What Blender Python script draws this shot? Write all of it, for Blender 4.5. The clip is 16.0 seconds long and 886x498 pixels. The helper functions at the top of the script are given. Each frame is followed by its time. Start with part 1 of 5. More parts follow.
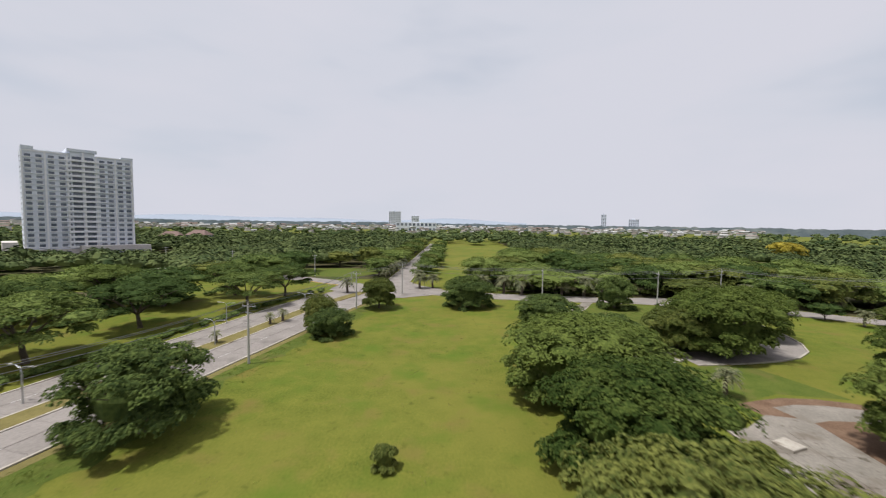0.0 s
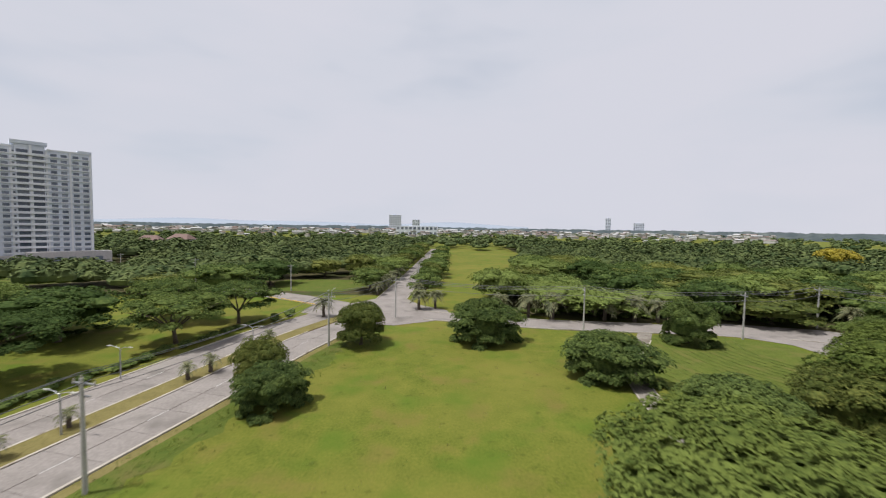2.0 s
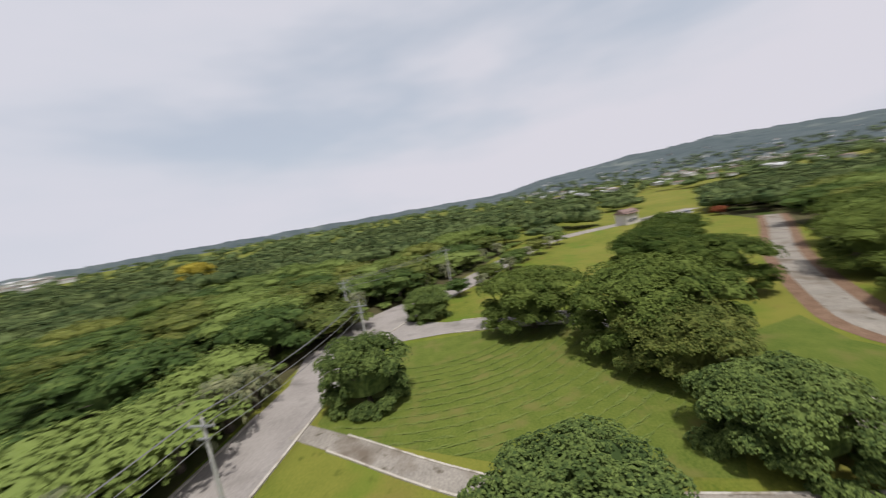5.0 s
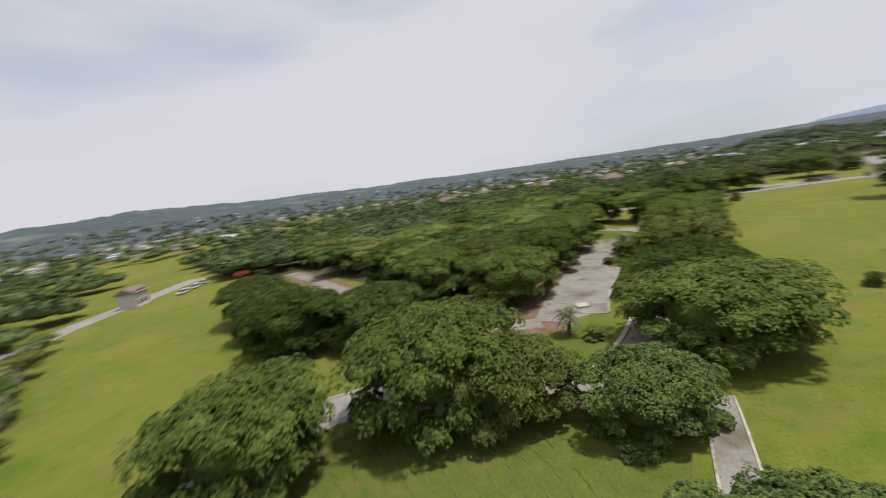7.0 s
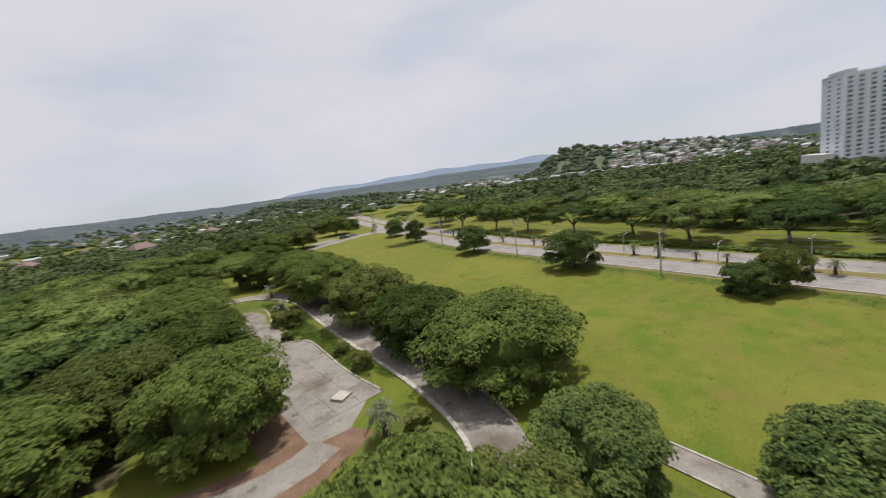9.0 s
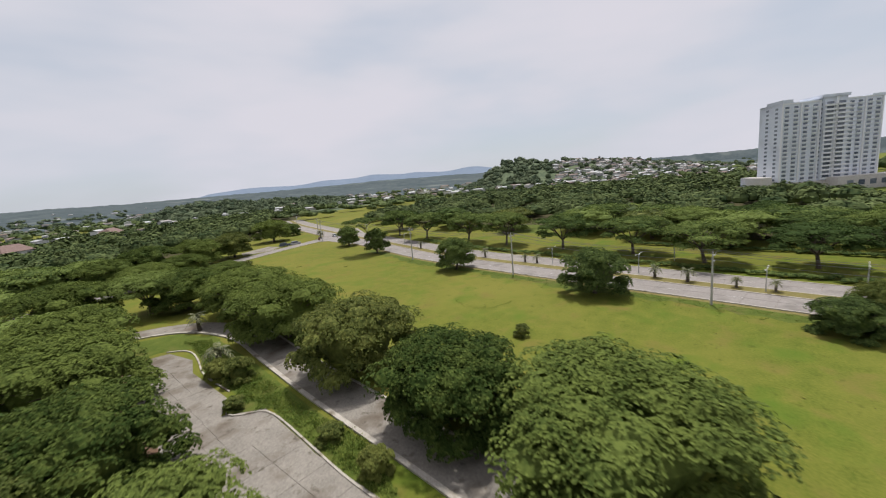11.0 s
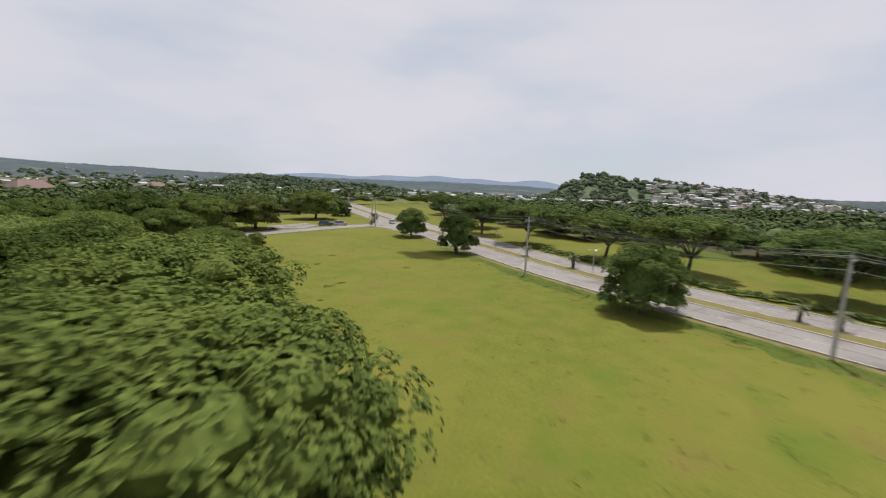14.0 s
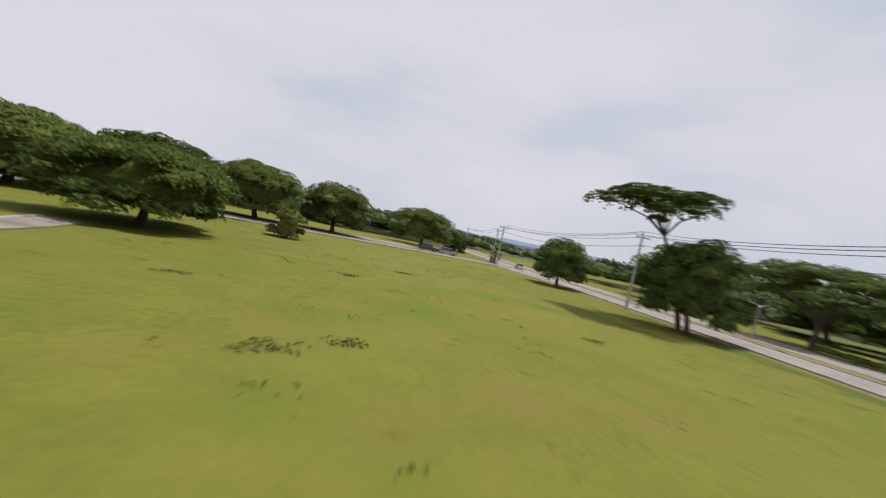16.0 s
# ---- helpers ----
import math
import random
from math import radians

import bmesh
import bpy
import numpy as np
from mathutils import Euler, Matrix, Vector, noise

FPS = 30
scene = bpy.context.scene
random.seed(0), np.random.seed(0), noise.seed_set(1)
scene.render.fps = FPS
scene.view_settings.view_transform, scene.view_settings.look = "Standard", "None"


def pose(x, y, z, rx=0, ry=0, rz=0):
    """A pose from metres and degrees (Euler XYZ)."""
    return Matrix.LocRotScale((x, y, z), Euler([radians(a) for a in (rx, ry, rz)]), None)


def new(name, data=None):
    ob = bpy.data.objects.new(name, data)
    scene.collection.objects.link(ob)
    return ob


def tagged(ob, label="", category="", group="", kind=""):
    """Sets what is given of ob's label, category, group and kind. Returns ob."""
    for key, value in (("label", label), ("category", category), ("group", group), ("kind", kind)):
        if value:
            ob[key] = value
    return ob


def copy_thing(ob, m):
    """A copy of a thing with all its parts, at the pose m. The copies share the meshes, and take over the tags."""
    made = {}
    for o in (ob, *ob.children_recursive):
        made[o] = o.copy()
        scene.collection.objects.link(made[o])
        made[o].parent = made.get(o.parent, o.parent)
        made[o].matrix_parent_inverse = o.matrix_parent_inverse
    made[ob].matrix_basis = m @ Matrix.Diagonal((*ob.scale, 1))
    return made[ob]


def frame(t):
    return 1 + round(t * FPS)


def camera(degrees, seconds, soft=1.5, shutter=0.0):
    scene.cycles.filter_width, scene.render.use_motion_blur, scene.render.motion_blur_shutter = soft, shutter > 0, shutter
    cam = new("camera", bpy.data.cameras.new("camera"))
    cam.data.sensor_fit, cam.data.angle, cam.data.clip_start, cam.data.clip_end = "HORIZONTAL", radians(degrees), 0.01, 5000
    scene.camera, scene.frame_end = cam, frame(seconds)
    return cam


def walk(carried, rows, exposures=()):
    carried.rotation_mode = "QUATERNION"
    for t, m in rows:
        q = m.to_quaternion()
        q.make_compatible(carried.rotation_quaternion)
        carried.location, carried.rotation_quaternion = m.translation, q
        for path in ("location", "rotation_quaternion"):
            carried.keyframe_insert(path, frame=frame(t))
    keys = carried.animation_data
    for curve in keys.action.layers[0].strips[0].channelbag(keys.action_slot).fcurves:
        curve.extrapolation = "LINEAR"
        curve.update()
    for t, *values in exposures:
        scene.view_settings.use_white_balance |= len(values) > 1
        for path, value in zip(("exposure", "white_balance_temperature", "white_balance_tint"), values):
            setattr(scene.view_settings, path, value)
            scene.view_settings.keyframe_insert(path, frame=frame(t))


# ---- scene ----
cam = camera(97.03, 16.0, soft=1.15, shutter=0.5)
PATH = [
    (0.0, pose(0.04, -0.06, 20.58, 86.29, -0.89, -0.01)),
    (0.5, pose(-0.45, 7.09, 20.59, 86.41, -1.19, -0.20)),
    (1.0, pose(-0.59, 13.67, 20.50, 86.54, -1.23, -0.20)),
    (1.5, pose(-1.18, 20.76, 20.28, 86.68, -1.23, -0.14)),
    (2.0, pose(-1.16, 27.05, 20.31, 86.85, -0.95, 0.12)),
    (2.5, pose(-1.45, 34.19, 20.60, 86.68, 2.02, -3.58)),
    (3.0, pose(-2.03, 40.63, 20.38, 87.64, 5.34, -12.56)),
    (5.5, pose(6.34, 91.34, 20.46, 81.55, 9.19, -106.99)),
    (6.0, pose(14.77, 95.15, 20.55, 80.32, 8.05, -124.53)),
    (6.5, pose(23.11, 99.17, 20.12, 81.47, 6.83, -142.53)),
    (7.0, pose(32.16, 98.25, 22.09, 80.73, 8.66, -161.62)),
    (7.5, pose(39.94, 94.80, 22.71, 80.09, 10.20, -180.55)),
    (8.0, pose(48.92, 91.21, 24.98, 78.66, 9.61, -200.27)),
    (8.5, pose(54.28, 84.19, 24.19, 78.97, 10.48, -218.59)),
    (11.0, pose(47.24, 54.37, 24.24, 79.92, 5.20, -236.38)),
    (11.5, pose(42.76, 48.58, 23.46, 79.88, 5.15, -236.45)),
    (12.0, pose(37.35, 41.22, 21.40, 80.47, 3.23, -234.90)),
    (12.5, pose(31.48, 34.26, 19.84, 81.09, 2.72, -232.48)),
    (13.0, pose(25.85, 26.51, 18.30, 81.05, 2.16, -231.91)),
    (13.5, pose(19.44, 18.77, 16.57, 81.02, -0.44, -230.36)),
    (14.0, pose(12.89, 11.17, 14.41, 81.29, -2.42, -227.98)),
    (14.5, pose(5.72, 2.72, 12.41, 81.25, -4.75, -224.61)),
    (15.0, pose(-1.97, -6.55, 9.42, 82.97, -6.97, -220.64)),
    (15.5, pose(-9.14, -15.46, 6.75, 85.14, -9.37, -215.68)),
    (16.0, pose(-15.08, -25.60, 3.99, 88.36, -12.40, -210.55)),
]
walk(cam, PATH)

# ---- sky, sun ----
world = bpy.data.worlds.new("overcast_sky")
scene.world = world
world.use_nodes = True
nt = world.node_tree
nt.nodes.clear()


def link(tree, a, b):
    tree.links.new(a, b)


out = nt.nodes.new("ShaderNodeOutputWorld")
sky = nt.nodes.new("ShaderNodeTexSky")
sky.sky_type, sky.sun_disc = "NISHITA", False
sky.sun_elevation, sky.sun_rotation = radians(68), radians(250)
bg_sky = nt.nodes.new("ShaderNodeBackground")
bg_sky.inputs[1].default_value = 0.1
bg_cloud = nt.nodes.new("ShaderNodeBackground")
bg_cloud.inputs[1].default_value = 1.0
coord = nt.nodes.new("ShaderNodeTexCoord")
stretch = nt.nodes.new("ShaderNodeMapping")
stretch.inputs["Scale"].default_value = (1.0, 1.0, 3.2)
clouds = nt.nodes.new("ShaderNodeTexNoise")
clouds.inputs["Scale"].default_value, clouds.inputs["Detail"].default_value = 1.3, 4.0
tone = nt.nodes.new("ShaderNodeValToRGB")
tone.color_ramp.elements[0].position, tone.color_ramp.elements[0].color = 0.34, (0.575, 0.615, 0.695, 1)
tone.color_ramp.elements[1].position, tone.color_ramp.elements[1].color = 0.57, (0.695, 0.68, 0.75, 1)
cover = nt.nodes.new("ShaderNodeMapRange")
cover.inputs["From Min"].default_value, cover.inputs["From Max"].default_value = 0.30, 0.48
cover.inputs["To Min"].default_value, cover.inputs["To Max"].default_value = 0.75, 1.0
mix = nt.nodes.new("ShaderNodeMixShader")
link(nt, coord.outputs["Generated"], stretch.inputs[0])
link(nt, stretch.outputs[0], clouds.inputs["Vector"])
link(nt, clouds.outputs["Fac"], tone.inputs[0])
link(nt, clouds.outputs["Fac"], cover.inputs["Value"])
link(nt, sky.outputs[0], bg_sky.inputs[0])
# the cloud is thinner and bluer towards the north
split = nt.nodes.new("ShaderNodeSeparateXYZ")
north = nt.nodes.new("ShaderNodeMapRange")
north.inputs["From Min"].default_value, north.inputs["From Max"].default_value = -0.1, 1.0
north.inputs["To Min"].default_value, north.inputs["To Max"].default_value = 0.0, 0.5
thin = nt.nodes.new("ShaderNodeMix")
thin.data_type = "RGBA"
thin.inputs["B"].default_value = (0.62, 0.655, 0.745, 1)
link(nt, coord.outputs["Generated"], split.inputs[0])
link(nt, split.outputs["Y"], north.inputs["Value"])
link(nt, north.outputs[0], thin.inputs["Factor"])
link(nt, tone.outputs[0], thin.inputs["A"])
link(nt, thin.outputs["Result"], bg_cloud.inputs[0])
link(nt, cover.outputs[0], mix.inputs[0])
link(nt, bg_sky.outputs[0], mix.inputs[1])
link(nt, bg_cloud.outputs[0], mix.inputs[2])
link(nt, mix.outputs[0], out.inputs[0])

sun = new("sun", bpy.data.lights.new("sun", "SUN"))
sun.data.energy, sun.data.angle, sun.data.color = 4.1, radians(4.0), (1.0, 0.975, 0.94)
sun.rotation_euler = Vector((0.36, 0.13, -1.0)).to_track_quat("-Z", "Y").to_euler()
scene.view_settings.exposure = 0.0


# ---- materials ----
def surface(name, low, high, scale=1.0, rough=0.8, fine=6.0, bump=0.3, spec=0.3, island=0.0, obj=0.0, third=None, through_light=0.0, metal=0.0, drier=None):
    """Two-scale noise between two base colours, with fine relief; optional patches of a third colour."""
    m = bpy.data.materials.new(name)
    m.use_nodes = True
    t = m.node_tree
    b = t.nodes["Principled BSDF"]
    b.inputs["Roughness"].default_value = rough
    b.inputs["Specular IOR Level"].default_value = spec
    b.inputs["Metallic"].default_value = metal
    geo = t.nodes.new("ShaderNodeNewGeometry")
    n1 = t.nodes.new("ShaderNodeTexNoise")
    n1.inputs["Scale"].default_value, n1.inputs["Detail"].default_value = scale, 5
    n2 = t.nodes.new("ShaderNodeTexNoise")
    n2.inputs["Scale"].default_value, n2.inputs["Detail"].default_value = scale * fine, 4
    link(t, geo.outputs["Position"], n1.inputs["Vector"])
    link(t, geo.outputs["Position"], n2.inputs["Vector"])
    add = t.nodes.new("ShaderNodeMath")
    add.operation = "MULTIPLY_ADD"
    add.inputs[1].default_value = 0.55
    link(t, n2.outputs["Fac"], add.inputs[0])
    half = t.nodes.new("ShaderNodeMath")
    half.operation = "MULTIPLY"
    half.inputs[1].default_value = 0.45
    link(t, n1.outputs["Fac"], half.inputs[0])
    link(t, half.outputs[0], add.inputs[2])
    fac = add.outputs[0]
    if island or obj:
        info = t.nodes.new("ShaderNodeObjectInfo")
        for src, amount in ((geo.outputs["Random Per Island"], island), (info.outputs["Random"], obj)):
            if not amount:
                continue
            r = t.nodes.new("ShaderNodeMath")
            r.operation = "MULTIPLY_ADD"
            r.inputs[1].default_value = amount
            link(t, src, r.inputs[0])
            link(t, fac, r.inputs[2])
            sub = t.nodes.new("ShaderNodeMath")
            sub.operation = "SUBTRACT"
            sub.inputs[1].default_value = amount / 2
            link(t, r.outputs[0], sub.inputs[0])
            fac = sub.outputs[0]
    ramp = t.nodes.new("ShaderNodeValToRGB")
    ramp.color_ramp.elements[0].position, ramp.color_ramp.elements[0].color = 0.34, (*low, 1)
    ramp.color_ramp.elements[1].position, ramp.color_ramp.elements[1].color = 0.66, (*high, 1)
    link(t, fac, ramp.inputs[0])
    col = ramp.outputs[0]
    for rgb, where, lo, hi in third or ():
        n3 = t.nodes.new("ShaderNodeTexNoise")
        n3.inputs["Scale"].default_value, n3.inputs["Detail"].default_value = where, 4
        link(t, geo.outputs["Position"], n3.inputs["Vector"])
        mr = t.nodes.new("ShaderNodeMapRange")
        mr.inputs["From Min"].default_value, mr.inputs["From Max"].default_value = lo, hi
        link(t, n3.outputs["Fac"], mr.inputs["Value"])
        mx = t.nodes.new("ShaderNodeMix")
        mx.data_type = "RGBA"
        link(t, mr.outputs[0], mx.inputs["Factor"])
        link(t, col, mx.inputs["A"])
        mx.inputs["B"].default_value = (*rgb, 1)
        col = mx.outputs["Result"]
    if drier:
        # the grass is drier towards the south
        rgb, y0, y1, amount = drier
        where_y = t.nodes.new("ShaderNodeSeparateXYZ")
        link(t, geo.outputs["Position"], where_y.inputs[0])
        mr = t.nodes.new("ShaderNodeMapRange")
        mr.inputs["From Min"].default_value, mr.inputs["From Max"].default_value, mr.inputs["To Max"].default_value = y0, y1, amount
        link(t, where_y.outputs["Y"], mr.inputs["Value"])
        mx = t.nodes.new("ShaderNodeMix")
        mx.data_type = "RGBA"
        link(t, mr.outputs[0], mx.inputs["Factor"])
        link(t, col, mx.inputs["A"])
        mx.inputs["B"].default_value = (*rgb, 1)
        col = mx.outputs["Result"]
    link(t, col, b.inputs["Base Color"])
    if bump:
        bp = t.nodes.new("ShaderNodeBump")
        bp.inputs["Strength"].default_value, bp.inputs["Distance"].default_value = bump, 0.05
        link(t, n2.outputs["Fac"], bp.inputs["Height"])
        link(t, bp.outputs[0], b.inputs["Normal"])
    if through_light:
        tr = t.nodes.new("ShaderNodeBsdfTranslucent")
        link(t, col, tr.inputs[0])
        ms = t.nodes.new("ShaderNodeMixShader")
        ms.inputs[0].default_value = through_light
        link(t, b.outputs[0], ms.inputs[1])
        link(t, tr.outputs[0], ms.inputs[2])
        link(t, ms.outputs[0], t.nodes["Material Output"].inputs[0])
    return m


M_GRASS = surface("meadow_grass", (0.073, 0.102, 0.013), (0.156, 0.162, 0.027), 0.4, 0.95, 9.0, 0.9, 0.1, third=[((0.158, 0.154, 0.030), 0.035, 0.42, 0.66), ((0.082, 0.130, 0.015), 0.13, 0.52, 0.72), ((0.150, 0.118, 0.034), 0.20, 0.55, 0.80), ((0.055, 0.074, 0.011), 0.7, 0.62, 0.82)], drier=((0.172, 0.150, 0.030), 70.0, -50.0, 0.26))
M_MOWN = surface("mown_grass", (0.066, 0.094, 0.015), (0.118, 0.138, 0.027), 0.5, 0.95, 8.0, 0.8, 0.1, third=[((0.130, 0.122, 0.036), 0.30, 0.52, 0.72)])
M_VERGE = surface("verge_grass", (0.060, 0.092, 0.015), (0.112, 0.132, 0.026), 0.5, 0.95, 9.0, 0.8, 0.1, third=[((0.120, 0.112, 0.034), 0.25, 0.54, 0.74)])
M_TUFT = surface("grass_blades", (0.084, 0.138, 0.022), (0.180, 0.216, 0.041), 0.3, 0.9, 8.0, 0.0, 0.15, island=0.35)
M_SEED = surface("dry_grass_blades", (0.095, 0.085, 0.030), (0.175, 0.150, 0.062), 0.3, 0.9, 8.0, 0.0, 0.15, island=0.35)
M_STRAW = surface("cut_hay", (0.074, 0.111, 0.021), (0.145, 0.162, 0.044), 0.8, 0.95, 8.0, 0.4, 0.1)
M_LEAF = surface("rain_tree_leaves", (0.054, 0.088, 0.025), (0.176, 0.224, 0.060), 0.35, 0.8, 6.0, 0.0, 0.06, island=0.28, obj=0.50, through_light=0.22)
M_LEAF_RAIN = surface("sunlit_rain_tree_leaves", (0.035, 0.060, 0.013), (0.156, 0.196, 0.046), 0.35, 0.8, 6.0, 0.0, 0.06, island=0.12, obj=0.22, through_light=0.22)
M_LEAF_LIGHT = surface("yellowish_leaves", (0.068, 0.091, 0.019), (0.193, 0.208, 0.049), 0.35, 0.75, 6.0, 0.0, 0.15, island=0.28, obj=0.25, through_light=0.22)
M_LEAF_DARK = surface("dark_leaves", (0.049, 0.077, 0.024), (0.156, 0.204, 0.056), 0.4, 0.8, 6.0, 0.0, 0.06, island=0.28, obj=0.15, through_light=0.22)
# far leaves hold some extra blue in place of distance haze
M_LEAF_FAR = surface("woodland_leaves", (0.034, 0.057, 0.021), (0.127, 0.156, 0.056), 0.07, 0.9, 6.0, 0.0, 0.1, island=0.22)
# leaves on the hills, lightened and greyed to imitate haze
M_LEAF_HILL_HAZED = surface("hill_leaves", (0.051, 0.075, 0.044), (0.127, 0.152, 0.084), 0.05, 0.9, 6.0, 0.0, 0.1, island=0.22)
M_FLOWER = surface("yellow_blossom", (0.26, 0.22, 0.03), (0.46, 0.38, 0.05), 0.4, 0.7, 6.0, 0.0, 0.2, island=0.4, through_light=0.2)
M_RED = surface("red_blossom", (0.14, 0.035, 0.014), (0.26, 0.075, 0.024), 0.5, 0.7, 6.0, 0.0, 0.2, island=0.4)
M_PALM = surface("palm_fronds", (0.085, 0.100, 0.045), (0.220, 0.220, 0.105), 0.6, 0.55, 6.0, 0.0, 0.3, island=0.4, through_light=0.15)
M_BARK = surface("bark", (0.06, 0.048, 0.036), (0.15, 0.125, 0.10), 1.2, 0.9, 7.0, 0.7, 0.1)
M_CONCRETE = surface("road_concrete", (0.195, 0.174, 0.158), (0.285, 0.258, 0.237), 0.25, 0.85, 14.0, 0.25, 0.25, obj=0.07, third=[((0.15, 0.135, 0.12), 0.22, 0.56, 0.76)])
M_SLAB_OLD = surface("old_lot_concrete", (0.18, 0.162, 0.138), (0.29, 0.262, 0.225), 0.35, 0.9, 12.0, 0.3, 0.2, obj=0.05, third=[((0.13, 0.105, 0.08), 0.22, 0.50, 0.68), ((0.085, 0.07, 0.05), 0.9, 0.60, 0.75)])
M_KERB = surface("kerb_concrete", (0.30, 0.27, 0.23), (0.48, 0.44, 0.38), 0.7, 0.9, 10.0, 0.3, 0.2, third=[((0.16, 0.13, 0.09), 0.5, 0.55, 0.7)])
M_SOIL = surface("bare_soil", (0.11, 0.065, 0.042), (0.21, 0.14, 0.095), 0.5, 0.95, 10.0, 0.6, 0.1)
M_DRY = surface("dry_median_grass", (0.13, 0.11, 0.04), (0.21, 0.18, 0.07), 0.5, 0.95, 10.0, 0.6, 0.1)
M_WHITE = surface("white_paint_line", (0.34, 0.33, 0.31), (0.55, 0.54, 0.52), 1.5, 0.8, 8.0, 0.1, 0.2)
M_YELLOW = surface("yellow_paint_line", (0.45, 0.30, 0.05), (0.60, 0.42, 0.08), 1.5, 0.8, 8.0, 0.1, 0.2)
M_POLE = surface("pole_concrete", (0.33, 0.32, 0.30), (0.46, 0.45, 0.42), 0.8, 0.85, 8.0, 0.2, 0.2)
M_STEEL = surface("galvanised_steel", (0.34, 0.35, 0.36), (0.48, 0.49, 0.50), 2.0, 0.45, 6.0, 0.0, 0.5, metal=0.7)
M_WIRE = surface("power_cable", (0.10, 0.10, 0.10), (0.16, 0.16, 0.16), 2.0, 0.6, 4.0, 0.0, 0.3)
M_WALL = surface("tower_render", (0.64, 0.68, 0.76), (0.74, 0.77, 0.82), 0.12, 0.85, 10.0, 0.05, 0.25, third=[((0.50, 0.52, 0.57), 0.05, 0.56, 0.75)])
M_PANEL = surface("tower_pale_panel", (0.76, 0.77, 0.79), (0.83, 0.83, 0.84), 0.2, 0.8, 8.0, 0.05, 0.25)
M_PODIUM = surface("podium_stone", (0.48, 0.45, 0.43), (0.62, 0.58, 0.55), 0.15, 0.85, 9.0, 0.1, 0.25)
M_GLASS = surface("window_glass", (0.02, 0.026, 0.032), (0.06, 0.07, 0.08), 0.4, 0.08, 4.0, 0.0, 0.6)
# blue-grey base stands in for sky reflected in the panes
M_PANE_SKY = surface("curtained_window", (0.09, 0.11, 0.145), (0.22, 0.245, 0.285), 0.25, 0.15, 4.0, 0.0, 0.5, obj=0.5)
M_TOWNWALL = surface("town_walls", (0.30, 0.30, 0.29), (0.56, 0.55, 0.53), 0.02, 0.85, 5.0, 0.0, 0.2, island=0.6)
M_TOWNROOF = surface("town_roofs", (0.17, 0.12, 0.10), (0.42, 0.42, 0.42), 0.02, 0.7, 5.0, 0.0, 0.3, island=0.9)
M_ROOF_RED = surface("red_roof_tiles", (0.15, 0.10, 0.085), (0.23, 0.16, 0.14), 1.0, 0.8, 6.0, 0.2, 0.2)
M_ROOF_TIN = surface("tin_roof", (0.34, 0.36, 0.38), (0.52, 0.54, 0.56), 0.6, 0.5, 6.0, 0.1, 0.4)
# wooded green greyed towards blue: distance haze is put into the colour
M_RIDGE_HAZED = surface("wooded_ridge", (0.057, 0.074, 0.080), (0.091, 0.109, 0.112), 0.016, 0.95, 7.0, 0.0, 0.05, third=[((0.15, 0.165, 0.150), 0.010, 0.56, 0.72), ((0.050, 0.068, 0.072), 0.03, 0.52, 0.72)])
# litter and earth, with the shade under the canopy in the colour
M_FLOOR_SHADED = surface("woodland_floor", (0.048, 0.046, 0.020), (0.095, 0.082, 0.040), 0.3, 0.95, 8.0, 0.5, 0.1, third=[((0.045, 0.065, 0.014), 0.08, 0.50, 0.65)])
# far ridge and mountain: pale blue of the air painted as base colour
M_RIDGE_FAR_HAZED = surface("distant_ridge", (0.15, 0.19, 0.25), (0.18, 0.22, 0.28), 0.004, 0.95, 9.0, 0.0, 0.05)
M_MOUNT_HAZED = surface("distant_mountain", (0.28, 0.32, 0.38), (0.31, 0.35, 0.41), 0.001, 0.95, 5.0, 0.0, 0.0)
M_PAINT_SILVER = surface("silver_car_paint", (0.38, 0.39, 0.41), (0.45, 0.46, 0.48), 1.0, 0.25, 4.0, 0.0, 0.5, metal=0.4)
M_PAINT_BLUE = surface("blue_grey_car_paint", (0.05, 0.07, 0.12), (0.07, 0.09, 0.15), 1.0, 0.22, 4.0, 0.0, 0.5)
M_PAINT_WHITE = surface("white_car_paint", (0.62, 0.62, 0.62), (0.70, 0.70, 0.70), 1.0, 0.25, 4.0, 0.0, 0.5)
M_RUBBER = surface("tyre_rubber", (0.015, 0.015, 0.015), (0.03, 0.03, 0.03), 3.0, 0.85, 4.0, 0.0, 0.2)
M_BOARD = surface("brown_board", (0.12, 0.055, 0.03), (0.18, 0.085, 0.05), 2.0, 0.7, 6.0, 0.1, 0.3)
M_TARP = surface("blue_tarpaulin", (0.10, 0.25, 0.50), (0.16, 0.33, 0.60), 1.0, 0.6, 5.0, 0.1, 0.3)


# ---- mesh helpers ----
def mesh_quads(name, verts, quads, material):
    me = bpy.data.meshes.new(name)
    v, q = np.asarray(verts, np.float32), np.asarray(quads, np.int32)
    me.vertices.add(len(v))
    me.vertices.foreach_set("co", v.ravel())
    me.loops.add(4 * len(q))
    me.loops.foreach_set("vertex_index", q.ravel())
    me.polygons.add(len(q))
    me.polygons.foreach_set("loop_start", np.arange(len(q), dtype=np.int32) * 4)
    me.update(calc_edges=True)
    me.shade_flat()
    me.materials.append(material)
    return me


def bm_mesh(name, bm, material):
    me = bpy.data.meshes.new(name)
    bmesh.ops.recalc_face_normals(bm, faces=bm.faces)
    bm.to_mesh(me)
    bm.free()
    me.materials.append(material)
    return me


def part(name, me, parent, label="", m=None):
    ob = new(name, me)
    ob.parent = parent
    if m is not None:
        ob.matrix_basis = m
    if label:
        ob["label"] = label
    return ob


